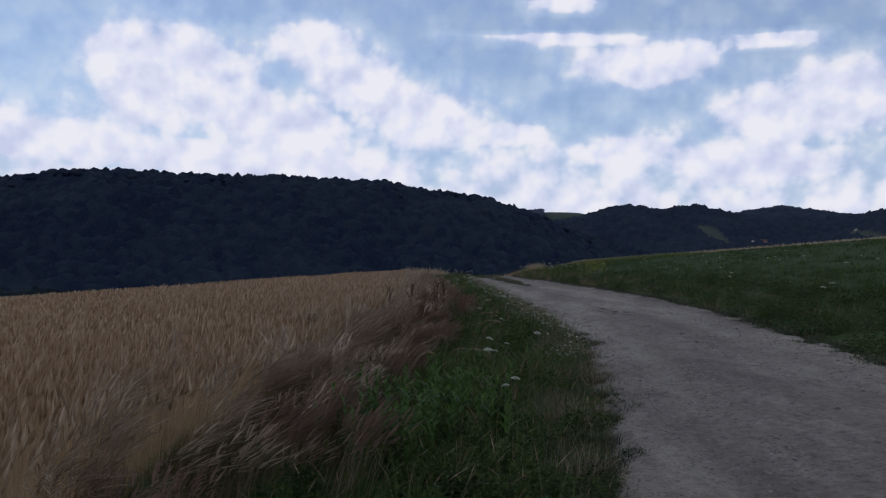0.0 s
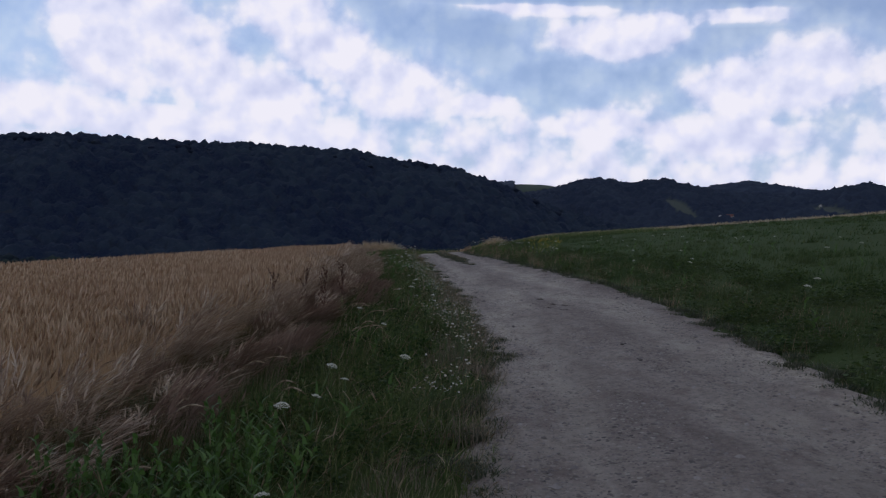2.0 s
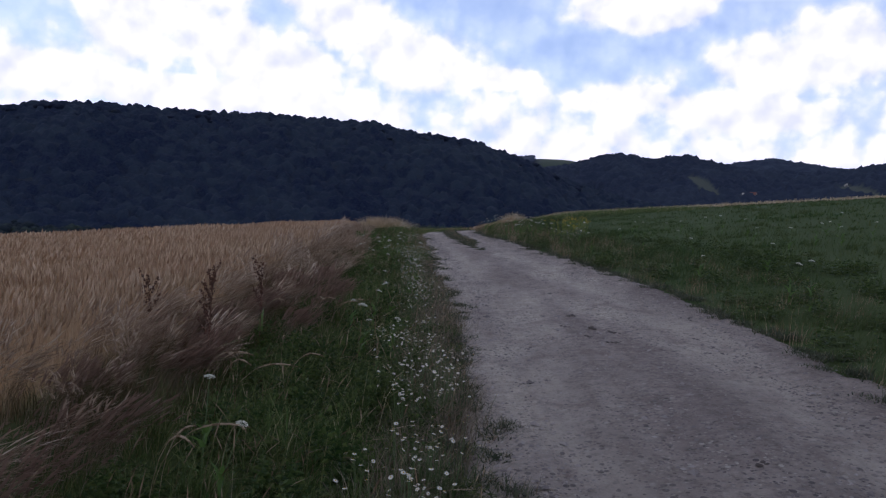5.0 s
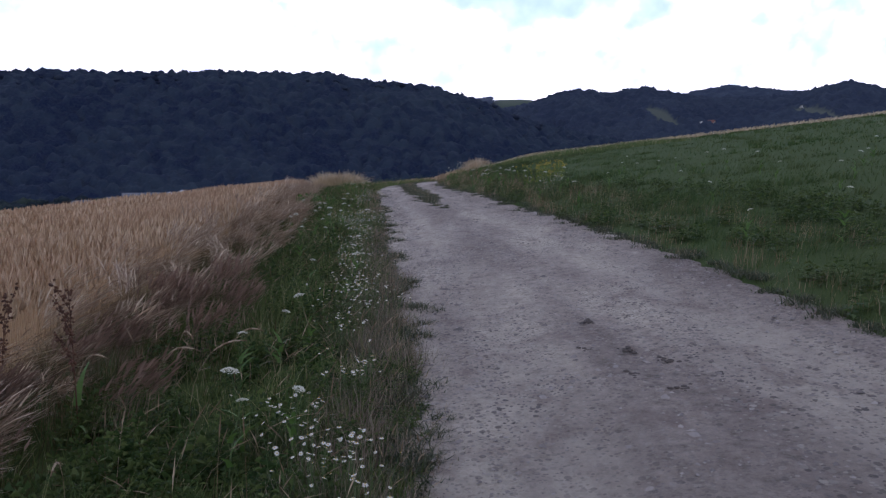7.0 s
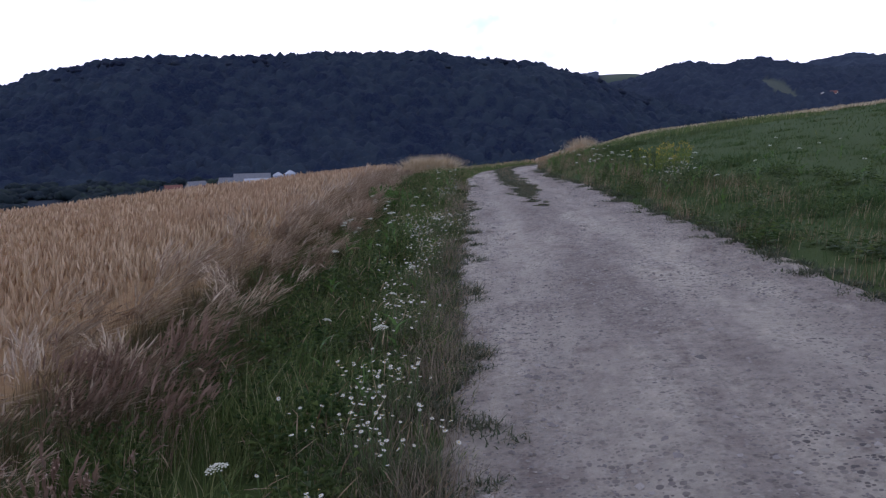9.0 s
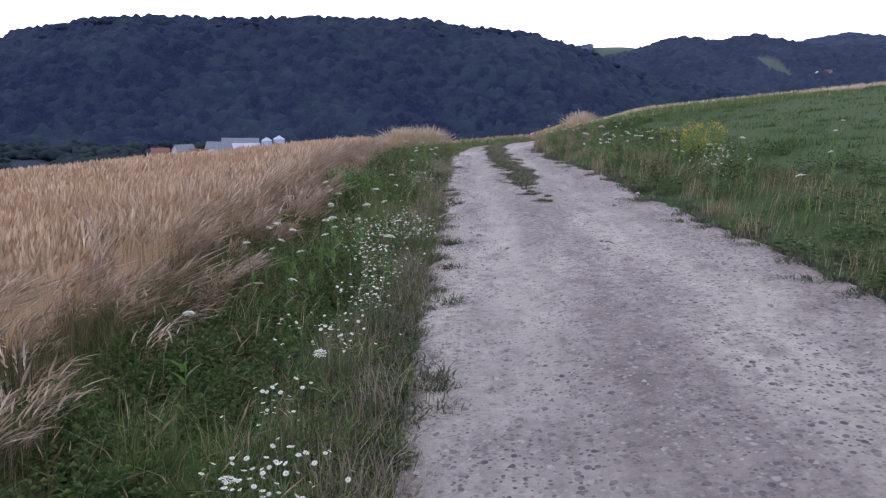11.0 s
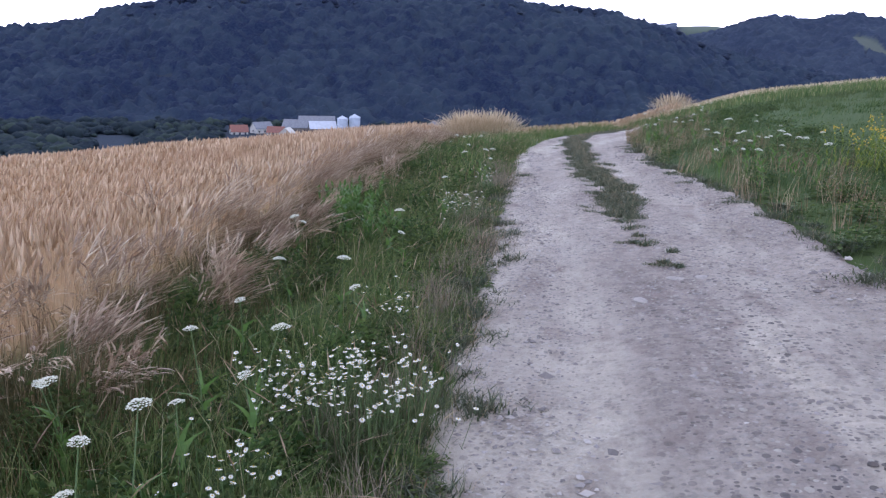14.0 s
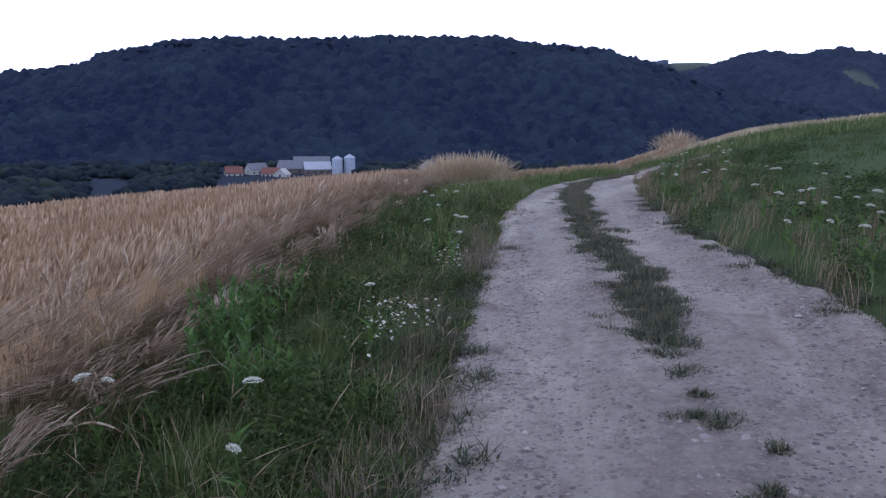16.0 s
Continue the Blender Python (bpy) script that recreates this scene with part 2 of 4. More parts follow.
def scatter(template, pos, height, girth, lean, turn=None, power=1.7):
    """Copies of one template as arrays: at pos, scaled, turned at random and bent by lean (x, y per height)."""
    tv, tf = template
    n = len(pos)
    turn = rng.uniform(0, 2 * math.pi, n) if turn is None else turn
    c, s = np.cos(turn)[:, None], np.sin(turn)[:, None]
    x, y, z = tv[:, 0][None], tv[:, 1][None], tv[:, 2][None]
    X = (x * c - y * s) * girth[:, None]
    Y = (x * s + y * c) * girth[:, None]
    zz = np.clip(z, 0, 2)
    L = np.hypot(lean[:, 0], lean[:, 1])[:, None]
    X = X + lean[:, 0:1] * height[:, None] * zz ** power
    Y = Y + lean[:, 1:2] * height[:, None] * zz ** power
    Z = z * height[:, None] * (1 - 0.30 * np.minimum(L, 1.2) * zz)
    v = np.stack([X, Y, Z], 2) + pos[:, None, :]
    f = tf[None] + (np.arange(n) * len(tv))[:, None, None]
    return v.reshape(-1, 3), f.reshape(-1, 3)


_ico = bmesh.new()
bmesh.ops.create_icosphere(_ico, subdivisions=1, radius=1)
ICO = (np.array([v.co[:] for v in _ico.verts]), np.array([[v.index for v in f.verts] for f in _ico.faces]))
_ico.free()
_ico = bmesh.new()
bmesh.ops.create_icosphere(_ico, subdivisions=2, radius=1)
ICO2 = (np.array([v.co[:] for v in _ico.verts]), np.array([[v.index for v in f.verts] for f in _ico.faces]))
_ico.free()


# ---- the lie of the land ----
def smooth01(u):
    u = np.clip(u, 0, 1)
    return u * u * (3 - 2 * u)


_perm = np.random.default_rng(3).uniform(-1, 1, (256, 256))


def vnoise(x, y):
    """Smooth value noise on arrays, one bump a metre."""
    xi, yi = np.floor(x).astype(int), np.floor(y).astype(int)
    u, w = smooth01(x - xi), smooth01(y - yi)
    g = lambda i, j: _perm[i % 256, j % 256]
    return (g(xi, yi) * (1 - u) + g(xi + 1, yi) * u) * (1 - w) + (g(xi, yi + 1) * (1 - u) + g(xi + 1, yi + 1) * u) * w


VALLEY = -47.0
# open fields in the woods: bearing, distance, half widths
CLEARINGS = ((18.3, 1250, 1.1, 20), (27.6, 1270, 1.4, 18))
# skyline of the wooded hill, the hills to its right and the far ridge: bearing and height in degrees
HILL = [(-180, 1.5), (-90, 1.8), (-55, 1.0), (-36, 1.55), (-33, 1.98), (-30.7, 2.32), (-29.4, 3.0), (-26, 3.7), (-23, 4.12), (-19, 4.28), (-15, 4.3), (-11.5, 4.5), (-8, 4.42), (-4.2, 4.55), (-2.4, 4.15), (0, 4.1), (3.2, 3.7), (5.2, 3.07), (6.8, 2.65), (9, 1.7), (13, 0.7), (18, -0.2), (30, -1), (90, -1), (180, 1.5)]
HILLS_R = [(-180, 0), (-5, 0), (4, 2.0), (8, 2.45), (9.9, 2.9), (11.2, 3.4), (12.6, 3.7), (13.6, 3.55), (14.8, 3.36), (16, 3.62), (17.2, 3.78), (18.6, 3.55), (20.2, 3.15), (22.5, 3.0), (25.9, 3.2), (27.6, 3.6), (29.4, 4.0), (30.4, 3.75), (31.3, 3.5), (36, 3.2), (60, 2.5), (180, 0)]
RIDGE = [(-180, 0), (0, 1.5), (5, 2.55), (7, 2.85), (9.3, 2.88), (10.5, 2.6), (14, 2.5), (18.5, 2.8), (20.3, 3.2), (22.4, 3.53), (24.5, 3.35), (26.5, 3.1), (30, 2.5), (60, 2.5), (180, 0)]


def skyline(table, az):
    a, e = zip(*table)
    return np.interp(az, a, e)


def land(x, y):
    """Height of the ground, on arrays."""
    x, y = np.asarray(x, float), np.asarray(y, float)
    cx, cy = np.clip(x, -140, 120), np.clip(y, -40, 75)
    z = 0.128 * cx + 0.0004 * cy - 0.052 * (cy / 30) ** 2 - 0.0108 * (np.clip(x, -30, 30) - 2) * (cy / 30)
    z = z + 0.02 * np.maximum(cx - 5, 0)
    y0 = 35 + np.clip((x - 4) * 2.5, 0, 15)
    d = np.maximum(y - y0, 0)
    z = z - np.where(d < 30, 0.0028 * d * d, 2.52 + 0.168 * (d - 30))
    z = z - 0.05 * np.maximum(-x - 140, 0)
    r, az = np.hypot(x, y), np.degrees(np.arctan2(x, y))
    far = VALLEY + 3 * vnoise(x / 150, y / 150)
    z = np.where(z > far, z, far)
    for table, r0, r1, trees in ((HILL, 660, 1000, 8.6), (HILLS_R, 950, 1500, 11), (RIDGE, 1700, 2600, 0)):
        top = 1.5 + r1 * np.tan(np.radians(skyline(table, az))) - trees
        fold = 1 + 0.10 * vnoise(x / 110, y / 110) + 0.04 * vnoise(x / 40, y / 40)
        rise = smooth01((r - r0) / (r1 - r0)) ** 0.8
        z = np.maximum(z, VALLEY + (top - VALLEY) * rise * np.where(r < r1, 1 + (fold - 1) * np.sin(math.pi * rise), 1) * (1 - 0.25 * smooth01((r - r1) / 900)))
    return z


EDGE_L = [(-40, -9.0), (-10, -2.2), (0, 0.05), (3, 0.75), (5.6, 1.26), (6.5, 1.46), (8.7, 1.70), (11, 1.98), (14.5, 2.03), (18, 1.98), (21, 1.82), (24, 1.76), (28, 1.65), (31, 1.5), (34.5, 1.45), (38, 1.4), (42, 1.7), (45, 2.3), (47, 3.1), (49, 4.2), (50.5, 5.4)]
EDGE_R = [(-40, -4.5), (-10, 1.6), (0, 3.3), (4, 3.85), (7, 4.2), (8.5, 4.42), (11, 4.62), (15, 4.82), (19, 4.83), (21, 4.7), (24, 4.5), (28, 4.15), (31, 3.95), (34, 3.55), (38, 3.35), (42, 3.6), (45, 4.4), (47, 5.3), (49, 6.4), (50.5, 7.4)]


def along(table, y):
    a, e = zip(*table)
    return np.interp(y, a, e)


def edge_l(y):
    return along(EDGE_L, y)


def edge_r(y):
    return along(EDGE_R, y)


def crop_edge(y):
    """Where the wheat begins, left of the track."""
    return along([(-40, -14), (-10, -5.2), (0, -2.7), (7, -1.8), (14, -1.25), (20, -0.95), (26, -1.0), (32, -1.3), (40, -1.7), (50, -2.2), (80, -3)], y)


def grass_edge(y):
    """Where the dry grass along the wheat gives way to the green verge."""
    return along([(-40, -12), (-10, -3.6), (0, -1.6), (7, -0.65), (12, -0.35), (16, -0.05), (20, 0.2), (25, 0.12), (30, -0.2), (35, -0.45), (45, -0.95), (55, -1.4)], y)


def graded(lo, hi, step, out_lo, out_hi, growth=1.13, cap=32):
    a = list(np.arange(lo, hi + 1e-6, step))
    s = step
    while a[-1] < out_hi:
        s = min(s * growth, cap if a[-1] < 1700 else 200)
        a.append(a[-1] + s)
    s = step
    while a[0] > out_lo:
        s = min(s * growth, cap if a[0] > -1100 else 200)
        a.insert(0, a[0] - s)
    return np.array(a)


def build_ground():
    xs, ys = graded(-10, 14, 0.5, -4200, 4200), graded(-4, 66, 0.7, -4200, 4200)
    X, Y = np.meshgrid(xs, ys)
    Z = land(X, Y)
    nearby = np.exp(-((X / 60) ** 2 + ((Y - 25) / 60) ** 2))
    on_road = smooth01((X - edge_l(Y) + 0.3) / 0.3) * smooth01((edge_r(Y) + 0.3 - X) / 0.3) * (Y < 48.8) * (Y > -38)
    Z = Z + nearby * (1 - on_road) * (0.025 * vnoise(X / 0.7, Y / 0.7) + 0.03 * vnoise(X / 2.5, Y / 2.5)) - 0.05 * on_road
    nx, ny = len(xs), len(ys)
    i = np.arange(nx * ny).reshape(ny, nx)
    f = np.stack([i[:-1, :-1], i[:-1, 1:], i[1:, 1:], i[1:, :-1]], 2).reshape(-1, 4)
    ob = mesh_np("ground", np.stack([X, Y, Z], 2).reshape(-1, 3), f, M_ground, True)
    crop = smooth01((crop_edge(Y) - X) / 0.5) * (np.hypot(X, Y) < 180)
    RR, AZ = np.hypot(X, Y), np.degrees(np.arctan2(X, Y))
    # painted haze blue by distance, full past 420 m, less in far gaps
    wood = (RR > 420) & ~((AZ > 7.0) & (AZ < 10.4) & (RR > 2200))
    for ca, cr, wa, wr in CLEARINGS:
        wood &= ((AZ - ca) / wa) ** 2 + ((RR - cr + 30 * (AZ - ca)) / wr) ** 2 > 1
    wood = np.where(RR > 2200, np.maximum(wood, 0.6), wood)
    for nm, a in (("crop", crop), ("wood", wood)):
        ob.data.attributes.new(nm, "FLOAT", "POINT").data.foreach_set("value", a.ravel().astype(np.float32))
    tagged(ob, "sloping grassy farmland falling to a wooded valley", "ground", kind="structure")


build_ground()


def build_road():
    ys = np.arange(-38, 48.8, 0.16)
    us = np.linspace(0, 1, 49)
    Y, U = np.meshgrid(ys, us, indexing="ij")
    wob = 0.07 * vnoise(ys * 2.3, ys * 0 + 5) + 0.05 * vnoise(ys * 6, ys * 0 + 9)
    wob2 = 0.07 * vnoise(ys * 2.3, ys * 0 + 25) + 0.05 * vnoise(ys * 6, ys * 0 + 29)
    xl, xr = edge_l(ys) - 0.12 + wob, edge_r(ys) + 0.12 + wob2
    X = xl[:, None] * (1 - U) + xr[:, None] * U
    Z = land(X, Y) + 0.012
    # two worn wheel tracks and a low crown between them
    Z = Z - 0.025 * (np.exp(-((U - 0.24) / 0.09) ** 2) + np.exp(-((U - 0.76) / 0.09) ** 2))
    Z = Z + 0.012 * vnoise(X * 2.6, Y * 2) + 0.007 * vnoise(X * 8, Y * 6)
    edge = np.minimum(U, 1 - U)
    Z = Z - 0.06 * (1 - smooth01(edge / 0.05))
    i = np.arange(X.size).reshape(X.shape)
    f = np.stack([i[:-1, :-1], i[:-1, 1:], i[1:, 1:], i[1:, :-1]], 2).reshape(-1, 4)
    ob = mesh_np("road", np.stack([X, Y, Z], 2).reshape(-1, 3), f, M_gravel, True)
    worn = np.exp(-((U - 0.24) / 0.11) ** 2) + np.exp(-((U - 0.74) / 0.12) ** 2) + 0.9 * np.exp(-((U - 0.07) / 0.06) ** 2)
    worn = worn * (0.8 + 0.4 * vnoise(X, Y / 4))
    ob.data.attributes.new("worn", "FLOAT", "POINT").data.foreach_set("value", worn.ravel().astype(np.float32))
    tagged(ob, "worn grey gravel farm track with two wheel ruts", "track", kind="structure")


build_road()


# ---- sky backdrop of cumulus ----
CLOUDS = [(-19, 11, 6, 3.4), (-15.3, 8.8, 4.8, 2.8), (-22.6, 11.6, 2.4, 2), (-20.7, 8.6, 3.2, 2.4), (-9.5, 13.4, 4, 2), (-6.2, 11, 4, 2.8), (-1.4, 9, 5.2, 2.8), (4.2, 8.2, 2.8, 1), (-10.7, 7.6, 6.3, 2.4), (-24.6, 5.7, 6, 2), (-28.1, 5.3, 3.2, 1.6), (13.2, 12.9, 5.2, 1.7), (16.2, 13.5, 2.4, 1.2), (21.5, 14.4, 3.6, 0.6)]
CLOUDS_2 = [(22.7, 9.7, 6, 2.2), (26.2, 10.7, 4.8, 2.8), (20.4, 6.5, 7.9, 1.8), (12, 7.1, 4.8, 1.6), (-14, 5.1, 17.9, 1.6), (7.7, 16.9, 2.8, 0.6), (7.8, 14.6, 7.1, 0.5), (36, 8, 9, 4), (-38, 7, 9, 4), (-34, 4, 7, 2), (55, 12, 10, 5), (-60, 14, 12, 6), (90, 10, 14, 5), (-100, 12, 14, 6), (150, 12, 16, 6), (-150, 10, 16, 5)]


def cloud_material():
    m, n, l, b = mat("cloud", 1.0)
    at = n.new("ShaderNodeAttribute")
    at.attribute_name = "cover"

    def billow(shift):
        """Heaped billows: soft noise with rounded lumps on it."""
        co, mp = n.new("ShaderNodeTexCoord"), n.new("ShaderNodeMapping")
        mp.inputs["Location"].default_value = shift
        l.new(co.outputs["Object"], mp.inputs[0])
        no, vo = n.new("ShaderNodeTexNoise"), n.new("ShaderNodeTexVoronoi")
        for key, value in (("Scale", 0.0040), ("Detail", 7), ("Roughness", 0.56)):
            no.inputs[key].default_value = value
        vo.feature = "SMOOTH_F1"
        for key, value in (("Scale", 0.0070), ("Detail", 2.0), ("Roughness", 0.45), ("Smoothness", 0.35)):
            vo.inputs[key].default_value = value
        l.new(mp.outputs[0], no.inputs["Vector"])
        l.new(mp.outputs[0], vo.inputs["Vector"])
        lump = calc(n, l, "SUBTRACT", 0.75, calc(n, l, "MULTIPLY", vo.outputs["Distance"], 0.75))
        return calc(n, l, "ADD", calc(n, l, "MULTIPLY", no.outputs["Fac"], 0.62), calc(n, l, "MULTIPLY", lump, 0.38))

    here, up = billow((0, 0, 0)), billow((-35, 0, 80))
    s = calc(n, l, "ADD", calc(n, l, "MULTIPLY", here, 1.45), calc(n, l, "ADD", calc(n, l, "MULTIPLY", at.outputs["Fac"], 1.25), 0.13))
    alpha = ramp(n, l, s, [(0.1, (0.34, 0.34, 0.34)), (0.62, (0.62, 0.62, 0.62)), (0.74, (0.88, 0.88, 0.88)), (0.95, (1, 1, 1))])
    # painted top light: bright where the heap thins upwards, grey where it thickens
    md = calc(n, l, "ADD", calc(n, l, "MULTIPLY", calc(n, l, "SUBTRACT", here, up), 1.7), 0.56)
    col = ramp(n, l, md, [(0.2, (0.68, 0.73, 0.88)), (0.5, (0.84, 0.87, 0.96)), (0.72, (0.98, 0.975, 0.97))])
    # thin veils between the heaps scatter blue
    col = mix(n, l, 1.0, col, ramp(n, l, s, [(0.50, (0.74, 0.88, 1.0)), (0.80, (1, 1, 1))]), "MULTIPLY")
    # thick grey cloud layer overhead: unseen, added to dim the light from above
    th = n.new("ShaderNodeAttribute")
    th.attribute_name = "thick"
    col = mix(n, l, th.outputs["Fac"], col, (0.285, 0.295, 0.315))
    em = n.new("ShaderNodeEmission")
    l.new(col, em.inputs[0])
    em.inputs[1].default_value = 1.52
    tr = n.new("ShaderNodeBsdfTransparent")
    ms = n.new("ShaderNodeMixShader")
    l.new(alpha, ms.inputs[0])
    l.new(tr.outputs[0], ms.inputs[1])
    l.new(em.outputs[0], ms.inputs[2])
    l.new(ms.outputs[0], n["Material Output"].inputs[0])
    return m


def build_clouds():
    az, el = np.radians(np.linspace(-180, 180, 361)), np.radians(np.concatenate([np.linspace(0.3, 32, 56), np.linspace(34, 89, 24)]))
    A, E = np.meshgrid(az, el)
    R = 3900
    v = np.stack([R * np.cos(E) * np.sin(A), R * np.cos(E) * np.cos(A), R * np.sin(E)], 2).reshape(-1, 3)
    i = np.arange(A.size).reshape(A.shape)
    f = np.stack([i[:-1, :-1], i[:-1, 1:], i[1:, 1:], i[1:, :-1]], 2).reshape(-1, 4)
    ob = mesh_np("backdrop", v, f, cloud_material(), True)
    a, e = np.degrees(A), np.degrees(E)
    cover = np.full(A.shape, -0.45)
    for ca, ce, ra, re in CLOUDS + CLOUDS_2:
        q = np.sqrt(((a - ca) / ra) ** 2 + ((e - ce) / re) ** 2)
        cover = np.maximum(cover, 0.65 - 0.75 * q)
    # closed cover overhead, outside the view, added to hold back zenith light
    cover = np.maximum(cover, -0.75 + 1.2 * smooth01((e - 26) / 16))
    cover = np.maximum(cover, 0.30 - 0.065 * np.maximum(e - 2.0, 0))
    ob.data.attributes.new("cover", "FLOAT", "POINT").data.foreach_set("value", cover.ravel().astype(np.float32))
    dim_deck = smooth01((e - 27) / 14)
    ob.data.attributes.new("thick", "FLOAT", "POINT").data.foreach_set("value", dim_deck.ravel().astype(np.float32))
    tagged(ob, "white cumulus clouds over a pale blue summer sky", "sky", kind="structure")


build_clouds()


# ---- woods on the hills ----
def crown_template(seed, lumps):
    g = np.random.default_rng(seed)
    out = []
    for k in range(lumps):
        a = 2.4 * k + g.uniform(-0.5, 0.5)
        q = 0.62 * math.sqrt((k + 0.3) / lumps)
        p = np.array([q * math.cos(a), q * math.sin(a), 0.72 - 0.75 * q * q + g.uniform(-0.1, 0.1)])
        v = ICO[0] * g.uniform(0.42, 0.58) * g.uniform(0.82, 1.18, ICO[0].shape)
        out.append((v + p, ICO[1]))
    return join(out)


def wood(name, label, az, rr, step, size, lumps, material, keep=None, lift=0.0):
    n_a = int((az[1] - az[0]) * math.pi / 180 * sum(rr) / 2 / step)
    n_r = int((rr[1] - rr[0]) / step)
    A, Rg = np.meshgrid(np.linspace(*az, n_a), np.linspace(*rr, n_r))
    A = np.radians(A.ravel() + rng.uniform(-1.3, 1.3, A.size) * (az[1] - az[0]) / n_a)
    Rg = Rg.ravel() + rng.uniform(-1.3, 1.3, A.size) * step
    x, y = Rg * np.sin(A), Rg * np.cos(A)
    if keep is not None:
        k = keep(np.degrees(A), Rg)
        x, y = x[k], y[k]
    pos = np.stack([x, y, land(x, y) + lift], 1)
    kind = rng.integers(0, 5, len(x))
    bits = []
    for t in range(5):
        p = pos[kind == t]
        n = len(p)
        s = size * np.clip(rng.lognormal(-0.08, 0.3, n), 0.5, 1.8)
        bits.append(scatter(crown_template(40 + t, lumps), p, s * rng.uniform(0.45, 0.8, n), s, np.zeros((n, 2))))
    v, f = join(bits)
    tagged(mesh_np(name, v, f, material, True), label, "forest", kind="stuff")


def canopy(name, label, az, rr, step, cell, dome, material, keep=None):
    """A closed forest canopy: one sheet domed by tree crowns, each crown of its own height and tint."""
    n_a = int((az[1] - az[0]) * math.pi / 180 * sum(rr) / 2 / step)
    A, Rg = np.meshgrid(np.radians(np.linspace(*az, n_a)), np.linspace(*rr, int((rr[1] - rr[0]) / step)))
    x, y = Rg * np.sin(A), Rg * np.cos(A)
    x, y = x + 0.35 * step * vnoise(x / step * 1.7, y / step), y + 0.35 * step * vnoise(x / step, y / step * 1.7 + 31)
    ci, cj = np.floor(x / cell).astype(int), np.floor(y / cell).astype(int)
    near, tall, tint = np.full(x.shape, 9.0), np.zeros(x.shape), np.zeros(x.shape)
    for di in (-1, 0, 1):
        for dj in (-1, 0, 1):
            i, k = (ci + di) % 256, (cj + dj) % 256
            px = (ci + di + 0.5 + 0.45 * _perm[i, k]) * cell
            py = (cj + dj + 0.5 + 0.45 * _perm[k, (i + 77) % 256]) * cell
            d = np.hypot(x - px, y - py) / cell
            m = d < near
            near = np.where(m, d, near)
            tall = np.where(m, _perm[(i + 13) % 256, (k + 5) % 256], tall)
            tint = np.where(m, _perm[(i + 90) % 256, (k + 40) % 256], tint)
    h = dome * (0.95 + 0.55 * tall) * (1 - np.minimum(near, 1) ** 1.6) + 0.25 * dome * vnoise(x / (cell * 0.28), y / (cell * 0.28))
    grove = vnoise(x / 60, y / 60)
    rim = smooth01((Rg - rr[0]) / 30) * smooth01((np.degrees(A) - az[0]) / 1.5)
    field = np.zeros(x.shape)
    for ca, cr, wa, wr in CLEARINGS:
        q = ((np.degrees(A) - ca) / wa) ** 2 + ((Rg - cr + 30 * (np.degrees(A) - ca)) / wr) ** 2
        field = np.maximum(field, smooth01((1.15 - q) / 0.3))
    z = land(x, y) + (h + 1.5 * grove) * rim * (1 - field) + 0.4 + 2.5 * field
    idx = np.arange(x.size).reshape(x.shape)
    f = np.stack([idx[:-1, :-1], idx[:-1, 1:], idx[1:, 1:], idx[1:, :-1]], 2).reshape(-1, 4)
    if keep is not None:
        ok = keep(np.degrees(A).ravel(), Rg.ravel())
        f = f[ok[f].all(1)]
    ob = mesh_np(name, np.stack([x, y, z], 2).reshape(-1, 3), f, material, True)
    ob.data.attributes.new("field", "FLOAT", "POINT").data.foreach_set("value", field.ravel().astype(np.float32))
    ob.data.attributes.new("tint", "FLOAT", "POINT").data.foreach_set("value", np.clip(0.42 + 0.45 * tint + 0.4 * grove, 0, 1).ravel().astype(np.float32))
    tagged(ob, label, "forest", kind="stuff")


canopy("hill_forest", "dark mixed forest covering the long hill, haze blue in its colour", (-52, 18), (655, 1030), 2.3, 9.0, 6.4, M_canopy)
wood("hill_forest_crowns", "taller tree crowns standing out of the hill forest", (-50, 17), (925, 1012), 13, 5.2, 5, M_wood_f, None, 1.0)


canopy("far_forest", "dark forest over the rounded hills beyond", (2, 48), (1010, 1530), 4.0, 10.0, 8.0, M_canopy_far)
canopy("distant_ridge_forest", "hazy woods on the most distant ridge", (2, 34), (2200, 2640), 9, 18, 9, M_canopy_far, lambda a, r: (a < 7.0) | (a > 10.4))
def by_farm(a, r):
    yard = (a > -22.6) & (a < -12.8)
    ok = np.where(yard, (r > 640) & (vnoise(a * 3, r / 20) > -0.2), True)
    ok &= ~((a > -30) & (a < -27.6) & (r < 575))
    ok &= ~((a > -9.6) & (a < -7.6) & (r < 632))
    return ok & ~((a >= -12.8) & (r < 520)) & (vnoise(a * 1.5, r / 25) > -0.75)


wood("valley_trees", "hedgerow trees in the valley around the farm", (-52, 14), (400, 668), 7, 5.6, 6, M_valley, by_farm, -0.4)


# ---- plants: the wheat, the verges and the meadow ----
def spots(n, y0, y1, lo, hi):
    """Random places between two edges that follow the track."""
    y = rng.uniform(y0, y1, n)
    a, b = lo(y), hi(y)
    x = a + (b - a) * rng.uniform(0, 1, n)
    return np.stack([x, y, land(x, y) - 0.02], 1)


def tussocks(p, share=0.65, each=45, spread=0.06, splay=0.38):
    """Gathers a share of the blades into tussocks; gives the added lean of each blade."""
    n = len(p)
    k = int(n * share)
    c = p[rng.integers(0, n, max(1, k // each))][rng.integers(0, max(1, k // each), k)]
    off = rng.normal(0, spread, (k, 2))
    p[:k, :2] = c[:, :2] + off
    p[:k, 2] = land(p[:k, 0], p[:k, 1]) - 0.02
    ln = np.zeros((n, 2))
    ln[:k] = off / spread * splay * 0.6
    return ln


